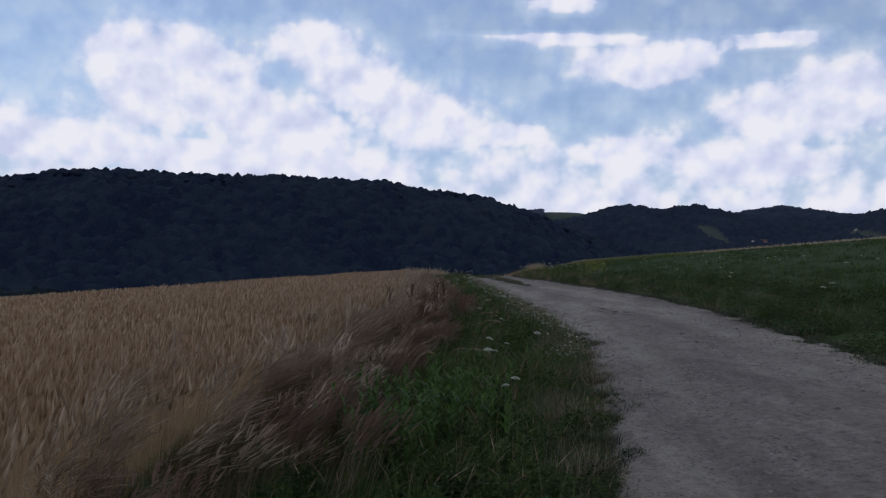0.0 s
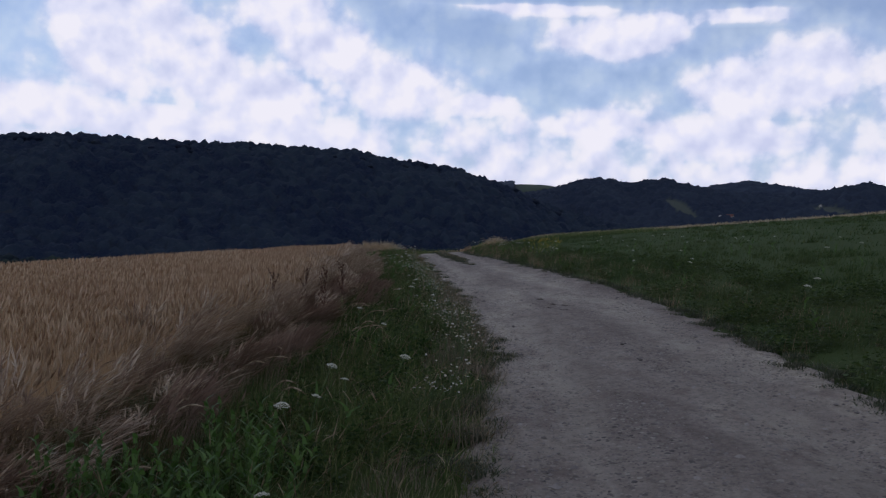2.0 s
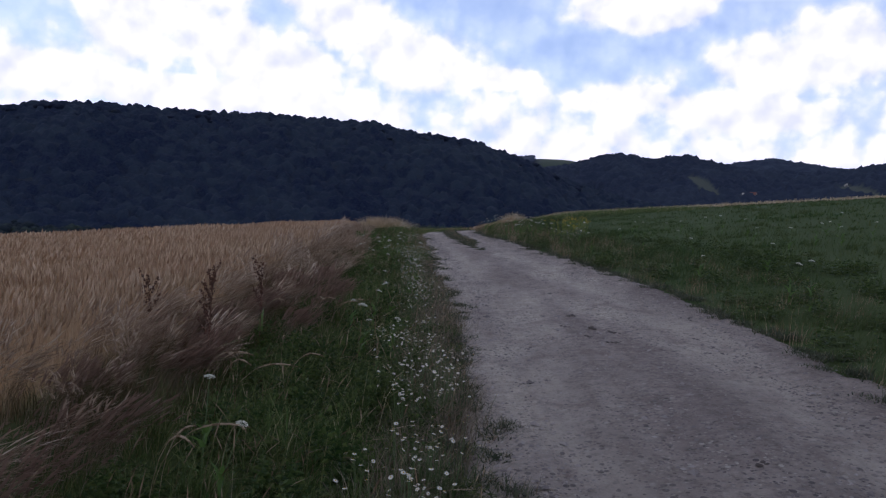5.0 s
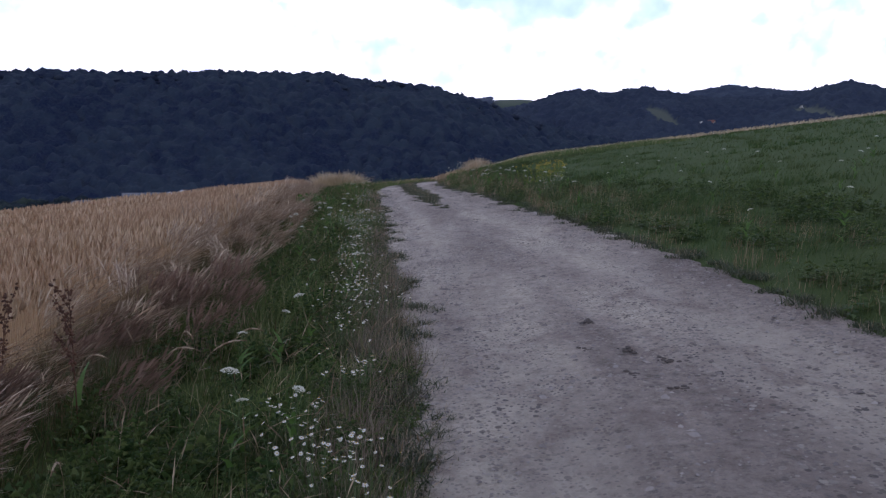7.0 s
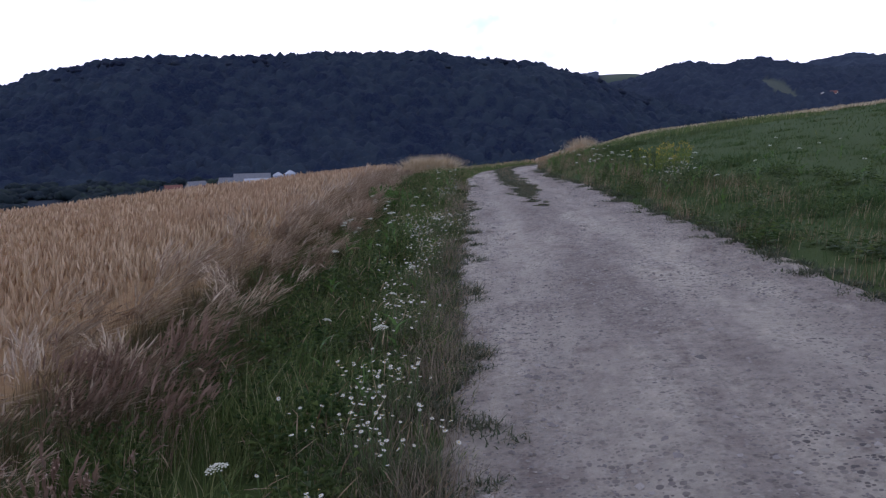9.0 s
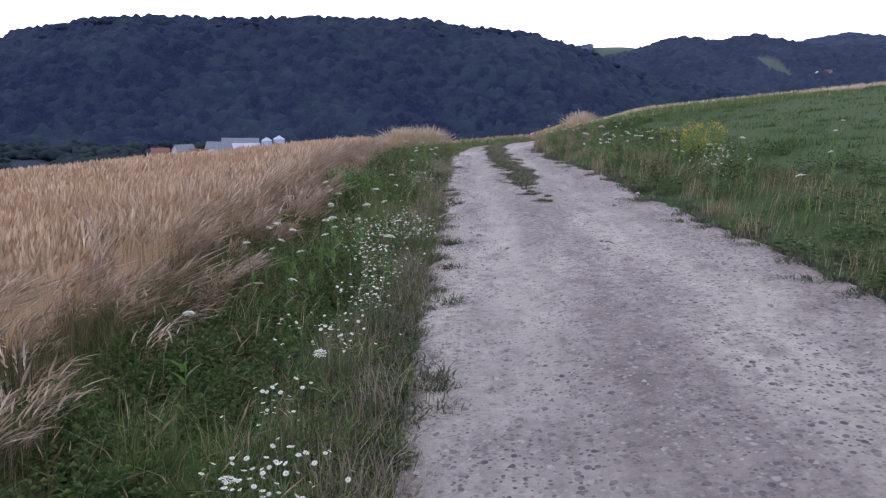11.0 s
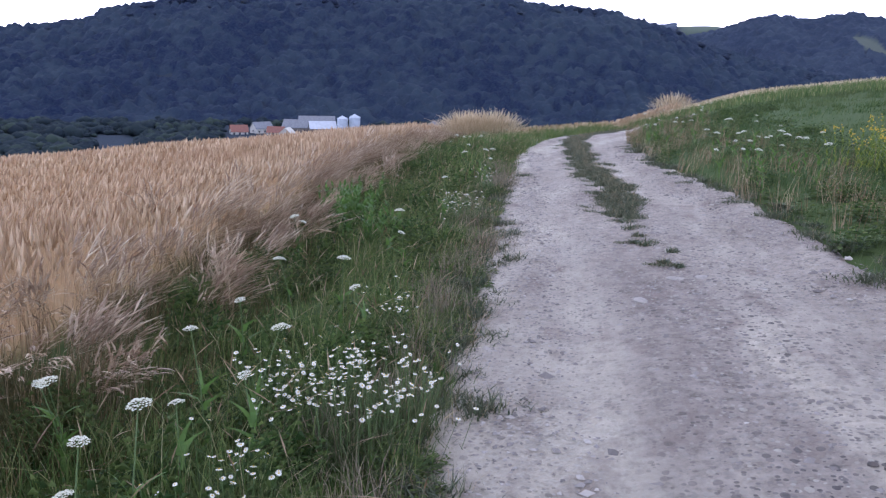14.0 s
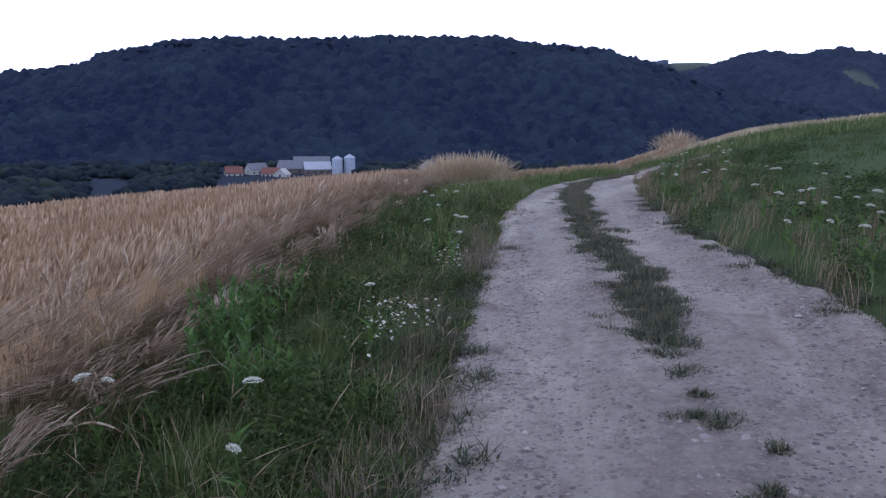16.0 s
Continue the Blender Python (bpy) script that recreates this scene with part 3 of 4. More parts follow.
def leans(n, mean, spread):
    return np.stack([rng.normal(mean[0], spread, n), rng.normal(mean[1], spread, n)], 1)


def wheat_template(w, ear):
    s = blade(w, 1)
    s[0][:, 2] *= 0.9
    return join([s, spindle(0.82, 1.06, ear, 4 if w < 0.006 else 3)])


def wheat():
    bits = []
    # dense rim, then thinner and broader plants further in, as the eye grazes them
    for n, y0, y1, a, b, w, ear, h in ((26000, -2, 58, -3.2, 0.02, 0.0045, 0.015, 0.66), (24000, -4, 62, -10, -3.2, 0.009, 0.024, 0.66), (15000, -4, 72, -26, -10, 0.02, 0.042, 0.66), (7000, 0, 85, -65, -26, 0.04, 0.06, 0.66)):
        p = spots(n, y0, y1, lambda y: crop_edge(y) + a, lambda y: crop_edge(y) + b)
        row = np.round(p[:, 0] / 0.13) * 0.13
        if w < 0.01:
            p[:, 0] = row + rng.normal(0, 0.025, n)
        hh = h * (1 + 0.10 * vnoise(p[:, 0] / 1.5, p[:, 1] / 1.5)) * rng.uniform(0.88, 1.1, n)
        ln = leans(n, (0.10, -0.03), 0.10) + 0.08 * vnoise(p[:, 0] / 3, p[:, 1] / 3)[:, None]
        bits.append(scatter(wheat_template(w, ear), p, hh, np.ones(n), ln))
    n = 6000
    y = rng.uniform(52.5, 59, n)
    x = rng.uniform(-2.6, 6.2, n)
    p = np.stack([x, y, land(x, y) - 0.02], 1)
    bits.append(scatter(wheat_template(0.016, 0.028), p, rng.uniform(0.42, 0.54, n), np.ones(n), leans(n, (0.1, 0), 0.12)))
    v, f = join(bits)
    tagged(mesh_np("wheat_field", v, f, M_wheat), "ripe golden wheat standing in a sloping field", "wheat", kind="stuff")


wheat()


def plume_template():
    """A drooping feathery panicle on the top third of a stem, hanging towards +x."""
    g = np.random.default_rng(5)
    v, f = [], []
    for k in range(6):
        u = 0.76 + 0.26 * k / 5
        side = 0.010 * math.sin(2.4 * k)
        o = len(v)
        v += [(-0.004, side * 0.2 - 0.0045, u - 0.03), (0.004, side * 0.2 + 0.0045, u - 0.03), (0.045 + g.uniform(0, 0.03), side * 1.5, u + 0.07 - 0.05 * (k % 2))]
        f.append((o, o + 1, o + 2))
    return join([spindle(0.82, 1.07, 0.0088, 3), (v, f)])


def clusters(n, y0, y1, lo, hi, each, spread):
    """Places gathered in tufts; gives them with one sway and one height factor a tuft."""
    m = max(1, n // each)
    c = spots(m, y0, y1, lo, hi)
    k = rng.integers(0, m, n)
    p = c[k]
    p[:, :2] += rng.normal(0, spread, (n, 2)) * (0.8, 1.2)
    p[:, 2] = land(p[:, 0], p[:, 1]) - 0.02
    return p, rng.normal(0, 1, (m, 2))[k], rng.uniform(0.62, 1.15, m)[k]


def dry_grass():
    stem, head = [], []
    for n, y0, y1, a, b, h in ((11000, -2, 34, -0.15, 0.05, 0.76), (4500, 34, 51, -0.2, 0.0, 0.70), (3600, -2, 50, -0.75, -0.7, 0.80)):
        p, sway, tall = clusters(n, y0, y1, lambda y: crop_edge(y) + a, lambda y: grass_edge(y) + b, 34, 0.07)
        into = smooth01((p[:, 0] - crop_edge(p[:, 1])) / np.maximum(grass_edge(p[:, 1]) - crop_edge(p[:, 1]), 0.1))
        hh = h * tall * rng.uniform(0.72, 1.08, n) * (1 - 0.28 * into) * (1 - 0.25 * smooth01((p[:, 1] - 30) / 18))
        ln = np.stack([0.36 + 0.18 * sway[:, 0], -0.10 + 0.18 * sway[:, 1]], 1) * rng.uniform(0.75, 1.2, n)[:, None] + rng.normal(0, 0.11, (n, 2))
        ln *= np.minimum(1, 0.72 / np.hypot(ln[:, 0], ln[:, 1]))[:, None]
        aim = np.arctan2(ln[:, 1], ln[:, 0])
        stem.append(scatter(blade(0.0036, 3), p, hh, np.ones(n), ln, None, 2.8))
        k = rng.uniform(0, 1, n) < 0.85
        head.append(scatter(plume_template(), p[k], hh[k], rng.uniform(0.6, 1.1, k.sum()), ln[k], aim[k], 2.8))
    v, f = join(stem)
    tagged(mesh_np("dry_grass", v, f, M_dry), "tall dry straw-coloured grass bent over along the wheat", "grass", kind="stuff")
    v, f = join(head)
    tagged(mesh_np("grass_seed_heads", v, f, M_plume), "pale feathery seed heads on the dry grass", "grass", kind="stuff")
    # leaves low in the dry grass, olive and brown
    n = 34000
    p, sway, tall = clusters(n, -2, 50, lambda y: crop_edge(y) - 0.1, lambda y: grass_edge(y) + 0.25, 40, 0.09)
    ln = 0.3 * sway + np.array([0.22, -0.1]) + rng.normal(0, 0.22, (n, 2))
    tagged(mesh_np("olive_grass_leaves", *scatter(blade(0.006, 2), p, 0.38 * tall * rng.uniform(0.5, 1.15, n), np.ones(n), ln), M_olive), "olive and brown leaves low in the dry grass", "grass", kind="stuff")


dry_grass()


def brown_grass():
    n = 2600
    p, sway, tall = clusters(n, 2, 19, lambda y: grass_edge(y) - 0.55, lambda y: grass_edge(y) + 0.40, 60, 0.12)
    hh = 0.56 * tall * rng.uniform(0.75, 1.1, n)
    ln = np.array([0.34, -0.12]) + 0.12 * sway + rng.normal(0, 0.08, (n, 2))
    aim = np.arctan2(ln[:, 1], ln[:, 0])
    a = scatter(blade(0.003, 2), p, hh, np.ones(n), ln)
    b = scatter(plume_template(), p, hh, np.full(n, 1.1), ln, aim)
    v, f = join([a, b])
    tagged(mesh_np("brown_seeding_grass", v, f, M_brownheads), "reddish brown seeding grass between wheat and verge", "grass", kind="stuff")


brown_grass()


def verge_grass():
    bits = []
    for n, y0, y1, a, b, h, w in ((46000, 1, 34, -2.2, -0.05, 0.30, 0.006), (16000, 34, 52, -2.9, -0.05, 0.30, 0.012), (12000, 1, 40, -0.4, 0.06, 0.13, 0.006), (7000, -14, 3, -3, -0.1, 0.34, 0.012)):
        p = spots(n, y0, y1, lambda y: edge_l(y) + a, lambda y: edge_l(y) + b)
        add = tussocks(p)
        p[:, 0] = np.minimum(p[:, 0], edge_l(p[:, 1]) + 0.06)
        hh = h * rng.uniform(0.45, 1.3, n) * (1 + 0.5 * vnoise(p[:, 0] / 0.45, p[:, 1] / 0.6))
        hh *= 0.42 + 0.58 * smooth01((edge_l(p[:, 1]) - p[:, 0]) / 0.7)
        bits.append(scatter(blade(w, 2, 0.0), p, hh, np.ones(n), leans(n, (0.15, -0.08), 0.3) + add))
    v, f = join(bits)
    tagged(mesh_np("verge_grass", v, f, M_green), "lush green verge grass beside the gravel track", "grass", kind="stuff")


verge_grass()


def herb_template(seed):
    """A leafy herb of unit height: a thin stem with pointed leaves that stand off all round it."""
    g = np.random.default_rng(seed)
    v, f = [(-0.002, 0, 0), (0.002, 0, 0), (0, 0, 1)], [(0, 1, 2)]
    for k in range(13):
        u = 0.12 + 0.86 * k / 12
        a = 2.4 * k + g.uniform(-0.4, 0.4)
        size = 0.075 * (1.15 - 0.75 * u) * g.uniform(0.75, 1.25)
        w = size * g.uniform(0.16, 0.24)
        c, s = math.cos(a), math.sin(a)
        rise = g.uniform(-0.03, 0.14)
        o = len(v)
        v += [(0, 0, u), (c * size * 0.5 - s * w, s * size * 0.5 + c * w, u + rise), (c * size, s * size, u + rise * 0.7 - 0.04), (c * size * 0.5 + s * w, s * size * 0.5 - c * w, u + rise)]
        f += [(o, o + 1, o + 2), (o, o + 2, o + 3)]
    return np.array(v, float), np.array(f)


def herbs():
    """Low broad-leaved herbs and dry stalks mixed into the verge."""
    bits = []
    for seed in range(4):
        n = 2500
        p, sway, tall = clusters(n, 1.5, 40, lambda y: edge_l(y) - 2.0, lambda y: edge_l(y) - 0.03, 14, 0.09)
        p[:, 0] = np.minimum(p[:, 0], edge_l(p[:, 1]) + 0.02)
        edge = smooth01((edge_l(p[:, 1]) - p[:, 0]) / 0.7)
        bits.append(scatter(herb_template(60 + seed), p, 0.29 * tall * (0.35 + 0.65 * edge) * rng.uniform(0.6, 1.15, n), rng.uniform(0.65, 1.2, n) * (0.7 + 0.3 * edge), 0.12 * sway + rng.normal(0, 0.12, (n, 2))))
    for seed in range(2):
        n = 1800
        p, sway, tall = clusters(n, 4, 46, lambda y: edge_r(y) + 0.08, lambda y: edge_r(y) + 3.2, 12, 0.14)
        p[:, 0] = np.maximum(p[:, 0], edge_r(p[:, 1]) + 0.03)
        bits.append(scatter(herb_template(70 + seed), p, 0.22 * tall * rng.uniform(0.6, 1.2, n), rng.uniform(0.8, 1.5, n), 0.12 * sway + rng.normal(0, 0.12, (n, 2))))
    tagged(mesh_np("verge_herbs", *join(bits), M_herb), "leafy green herbs crowding among the verge grass", "herb", kind="stuff")
    n = 2600
    p = spots(n, 2, 42, lambda y: edge_l(y) - 1.8, lambda y: edge_l(y) + 0.0)
    h = rng.uniform(0.2, 0.5, n) * (0.5 + 0.5 * smooth01((edge_l(p[:, 1]) - p[:, 0]) / 0.5))
    ln = leans(n, (0.2, -0.1), 0.4)
    v, f = join([scatter(blade(0.003, 3), p, h, np.ones(n), ln), scatter(spindle(0.8, 1.12, 0.004, 3), p, h, np.ones(n), ln)])
    tagged(mesh_np("dry_stalks", v, f, M_dry), "bleached dry grass stalks among green verge", "grass", kind="stuff")


herbs()


def meadow():
    bits = []
    for n, y0, y1, a, b, h, w in ((32000, 3, 46, 0.02, 2.2, 0.18, 0.007), (34000, 3, 58, 2.0, 7.0, 0.12, 0.016), (24000, 3, 66, 7, 22, 0.13, 0.04), (14000, 3, 80, 22, 70, 0.15, 0.09)):
        p = spots(n, y0, y1, lambda y: edge_r(y) + a, lambda y: edge_r(y) + b)
        add = tussocks(p, 0.6, 40, 0.07 + w * 1.5)
        p[:, 0] = np.maximum(p[:, 0], edge_r(p[:, 1]) - 0.02)
        hh = h * rng.uniform(0.4, 1.35, n) * (1 + 0.45 * vnoise(p[:, 0] / 0.6, p[:, 1] / 0.6))
        hh *= 0.5 + 0.5 * smooth01((p[:, 0] - edge_r(p[:, 1])) / 0.6)
        bits.append(scatter(blade(w, 2), p, hh, np.ones(n), leans(n, (0.1, -0.06), 0.35) + add))
    v, f = join(bits)
    tagged(mesh_np("meadow_grass", v, f, M_meadow), "short dark green meadow rising beside the track", "grass", kind="stuff")
    n = 9000
    x, y = rng.uniform(4.5, 16, n), rng.uniform(48.8, 58, n)
    p = np.stack([x, y, land(x, y) - 0.02], 1)
    tagged(mesh_np("bank_grass", *scatter(blade(0.02, 2), p, rng.uniform(0.12, 0.36, n), np.ones(n), leans(n, (0.1, 0), 0.35)), M_green), "rough green grass on the bank behind the bend", "grass", kind="stuff")
    # dry fringe close to the track, and the dry band on the crest
    n = 7500
    p, sway, tall = clusters(n, 4, 46, lambda y: edge_r(y) + 0.05, lambda y: edge_r(y) + 1.9, 24, 0.12)
    p[:, 0] = np.maximum(p[:, 0], edge_r(p[:, 1]) + 0.02)
    hh = tall * rng.uniform(0.14, 0.40, n) * (0.6 + 0.6 * smooth01((p[:, 1] - 20) / 10))
    v, f = scatter(blade(0.005, 2), p, hh, np.ones(n), 0.15 * sway + leans(n, (0.1, 0), 0.2))
    tagged(mesh_np("dry_verge_grass", v, f, M_dry), "thin dry grass fringe along the meadow side", "grass", kind="stuff")
    n = 24000
    x = 6.5 + 70 * rng.uniform(0, 1, n) ** 1.5
    y = 57.5 + rng.uniform(-1.2, 9, n)
    p = np.stack([x, y, land(x, y) - 0.03], 1)
    b = scatter(spindle(0.0, 1.05, 0.03, 3), p, rng.uniform(0.20, 0.36, n), np.ones(n), leans(n, (0.15, 0), 0.2))
    tagged(mesh_np("crest_dry_grass", *b, M_pale), "pale dry grass band along the crest of the meadow", "grass", kind="stuff")


meadow()


def loose_stones():
    bits = []
    for k, (n, y0, y1, s0, s1) in enumerate(((9000, 5, 22, 0.005, 0.012), (13000, 20, 38, 0.005, 0.013), (5000, 5, 38, 0.010, 0.024), (420, 6, 38, 0.020, 0.042))):
        y = rng.uniform(y0, y1, n)
        u = rng.beta(0.75, 0.9, n)
        x = edge_l(y) + (edge_r(y) - edge_l(y)) * u
        z = land(x, y) + 0.010 - 0.025 * (np.exp(-((u - 0.24) / 0.09) ** 2) + np.exp(-((u - 0.76) / 0.09) ** 2)) + 0.012 * vnoise(x * 2.6, y * 2)
        s = s0 + (s1 - s0) * rng.uniform(0, 1, n) ** 1.8
        o = spindle(-0.5, 0.6, 1.0, 4)
        t = (o[0] * np.random.default_rng(k).uniform(0.7, 1.3, o[0].shape) * (1.25, 0.85, 0.75), o[1])
        bits.append(scatter(t, np.stack([x, y, z], 1), s, s, np.zeros((n, 2))))
    v, f = join(bits)
    tagged(mesh_np("loose_stones", v, f, M_stone), "loose grey gravel stones scattered on the track", "gravel", kind="stuff")


loose_stones()


# ---- single plants ----
def ground_at(x, y):
    return float(land(np.array([x]), np.array([y]))[0])


def thing(name, x, y, label, category, group="", dz=0.0, turn=0.0):
    e = new(name)
    e.empty_display_size = 0.1
    e.matrix_world = pose(x, y, ground_at(x, y) + dz, 0, 0, turn)
    return tagged(e, label, category, group)


OCT = spindle(-1, 1, 1.0, 4)


def umbel_mesh(g, r):
    """A flat white flower plate: rays and many small florets."""
    bits = []
    for k in range(64):
        q, a = r * math.sqrt((k + 0.5) / 64), k * 2.4
        s = r * g.uniform(0.10, 0.15)
        p = (q * math.cos(a), q * math.sin(a), 0.10 * r - 0.35 * q * q / r + g.uniform(-0.003, 0.003))
        bits.append((OCT[0] * (s, s, s * 0.6) + p, OCT[1]))
    return join(bits)


def wild_carrot(seed, tall):
    g = np.random.default_rng(seed)
    e = thing("wild_carrot", 0, 0, "wild carrot with a flat white flower umbel", "flower", "wild carrots in the verges")
    lean = g.normal(0, 0.06, 2)
    top = (lean[0], lean[1], tall)
    mid = (lean[0] * 0.35, lean[1] * 0.35, tall * 0.55)
    part("stem", *join([tube((0, 0, 0), mid, 0.0035, 0.003), tube(mid, top, 0.003, 0.002)]), M_stem, e)
    r = g.uniform(0.026, 0.045)
    v, f = umbel_mesh(g, r)
    tilt = np.array(pose(0, 0, 0, g.normal(0, 12), g.normal(0, 12), 0).to_3x3())
    part("umbel", v @ tilt.T + np.array(top), f, M_umbel, e, "creamy white umbel")["kind"] = "stuff"
    bits = []
    for k in range(5):
        a, z = g.uniform(0, 6.28), tall * g.uniform(0.1, 0.6)
        b = blade(0.03, 3)
        bits.append(scatter(b, np.array([[lean[0] * 0.2, lean[1] * 0.2, z]]), np.array([0.12]), np.ones(1), np.array([[math.cos(a), math.sin(a)]])))
    part("foliage", *join(bits), M_leaf, e)["kind"] = "stuff"
    return e


CARROTS = [(1.12, 26.17), (0.56, 26.58), (0.87, 26.5), (0.5, 25.92), (0.72, 24.95), (0.17, 24.79), (0.82, 24.51), (-0.05, 28.56), (0.9, 25.0), (0.93, 23.84), (0.8, 23.86), (1.11, 14.31), (1.38, 14.52), (1.27, 16.61), (1.43, 18.05), (1.48, 19.24), (0.47, 23.01), (0.45, 24.0), (0.53, 6.11), (0.95, 8.97), (0.56, 7.11), (0.52, 7.71), (0.48, 5.41), (0.42, 23.5), (0.85, 22.38), (0.19, 24.78), (0.85, 24.1), (0.9, 23.1), (1.03, 29.68), (1.03, 27.69), (-0.12, 28.63)]
CARROTS_R = [(4.87, 31.18), (4.75, 31.69), (4.42, 33.48), (4.96, 34.69), (3.95, 31.66), (4.5, 32.85), (4.23, 30.74), (3.77, 35.56), (3.6, 36.57), (5.6, 15.69), (5.4, 18.6), (6.21, 26.84), (5.1, 24.63), (5.6, 12.01), (4.9, 7.69), (4.9, 31.31), (5.2, 26.81), (4.37, 32.9), (4.57, 33.26), (4.15, 32.6), (4.54, 32.52), (4.27, 31.18), (3.73, 36.63), (3.66, 37.3), (4.26, 33.89)]
_kinds = [wild_carrot(100 + k, h) for k, h in enumerate((0.42, 0.5, 0.56, 0.48, 0.6, 0.45))]
_extra = [(float(edge_l(y) - d), y) for y, d in zip(rng.uniform(8, 44, 26), rng.uniform(0.3, 1.6, 26))]
_extra += [(float(edge_r(y) + d), y) for y, d in zip(rng.uniform(28, 44, 34), rng.uniform(0.3, 1.8, 34))]
_extra += [(float(edge_r(y) + d), y) for y, d in zip(rng.uniform(8, 30, 34), rng.uniform(0.4, 6, 34))]
for k, (x, y) in enumerate(CARROTS + CARROTS_R + _extra):
    at = pose(x, y, ground_at(x, y) - 0.01, 0, 0, float(rng.uniform(0, 360)))
    if k < 6:
        _kinds[k].matrix_basis = at
    else:
        copy_thing(_kinds[k % 6], at)


def daisy(g, r):
    """Petals and disc of one small daisy, facing up."""
    pet = []
    for k in range(9):
        a = 2 * math.pi * k / 9
        c, s = math.cos(a), math.sin(a)
        w = r * 0.26
        pet.append((np.array([(c * r * 0.2 - s * w, s * r * 0.2 + c * w, 0), (c * r * 0.2 + s * w, s * r * 0.2 - c * w, 0), (c * r + s * w * 0.7, s * r - c * w * 0.7, -r * 0.12), (c * r - s * w * 0.7, s * r + c * w * 0.7, -r * 0.12)]), np.array([(0, 1, 2), (0, 2, 3)])))
    return join(pet), (ICO[0] * (r * 0.33, r * 0.33, r * 0.22) + (0, 0, r * 0.05), ICO[1])


_heads = []
for _r in (0.0085, 0.0100, 0.0115):
    _p, _d = daisy(None, _r)
    _a, _b = mesh_np("flower", *_p, M_petal), mesh_np("disc", *_d, M_disc)
    _heads.append((_a.data, _b.data))
    bpy.data.objects.remove(_a)
    bpy.data.objects.remove(_b)


def chamomile(seed, heads, spread):
    g = np.random.default_rng(seed)
    e = thing("chamomile_clump", 0, 0, "clump of small white daisies with yellow centres", "flower", "chamomile at the track edge")
    stems = []
    for k in range(heads):
        x, y = g.normal(0, spread, 2) * (0.8, 1.2)
        h = g.uniform(0.22, 0.39)
        tx, ty = x + g.normal(0, 0.03), y + g.normal(0, 0.03)
        stems.append(tube((x * 0.8, y * 0.8, 0), (tx, ty, h), 0.0016, 0.0012, 3))
        petals, disc = _heads[k % 3]
        fl = new("flower", petals)
        fl.parent = e
        fl.matrix_basis = pose(tx, ty, h, g.normal(-8, 18), g.normal(0, 18), g.uniform(0, 90))
        new("disc", disc).parent = fl
    n = heads * 7
    p = np.concatenate([g.normal(0, spread, (n, 2)), np.zeros((n, 1))], 1)
    leaves = scatter(blade(0.006, 2), p, g.uniform(0.08, 0.24, n), np.ones(n), g.normal(0, 0.4, (n, 2)))
    part("stem", *join(stems), M_stem, e)["kind"] = "stuff"
    part("foliage", *leaves, M_weed, e)["kind"] = "stuff"
    return e


CHAMOMILE = [(0.94, 25.28), (1.18, 25.01), (1.41, 24.86), (1.54, 25.17), (1.25, 25.33), (1.06, 24.37), (1.1, 29.76), (1.42, 25.0), (1.19, 23.93), (1.45, 23.05), (1.35, 22.14), (1.43, 19.6), (1.46, 22.34), (1.08, 25.01), (1.42, 17.51), (1.69, 17.29), (1.51, 17.96), (1.47, 16.56), (1.52, 19.71), (1.31, 21.46), (1.54, 14.01), (1.32, 14.61), (1.65, 13.81), (1.38, 23.58), (1.58, 18.2), (1.33, 8.86), (1.51, 9.28), (1.61, 10.74), (1.74, 11.3), (1.64, 15.31), (1.07, 30.03), (1.16, 30.15), (1.19, 32.18)]
_ck = [chamomile(200 + k, n, s) for k, (n, s) in enumerate(((48, 0.10), (38, 0.085), (28, 0.10), (54, 0.125)))]
_more = [(1.6, 12.3), (1.5, 12.9), (1.75, 12.6), (1.8, 13.2), (1.2, 26.4), (1.3, 20.5), (5.6, 29.5), (5.3, 28.7), (5.9, 30.2), (5.0, 27.6)]
for k, (x, y) in enumerate(CHAMOMILE + _more):
    at = pose(x, y, ground_at(x, y) - 0.01, 0, 0, float(rng.uniform(0, 360)))
    if k < 4:
        _ck[k].matrix_basis = at
    else:
        copy_thing(_ck[k % 4], at)


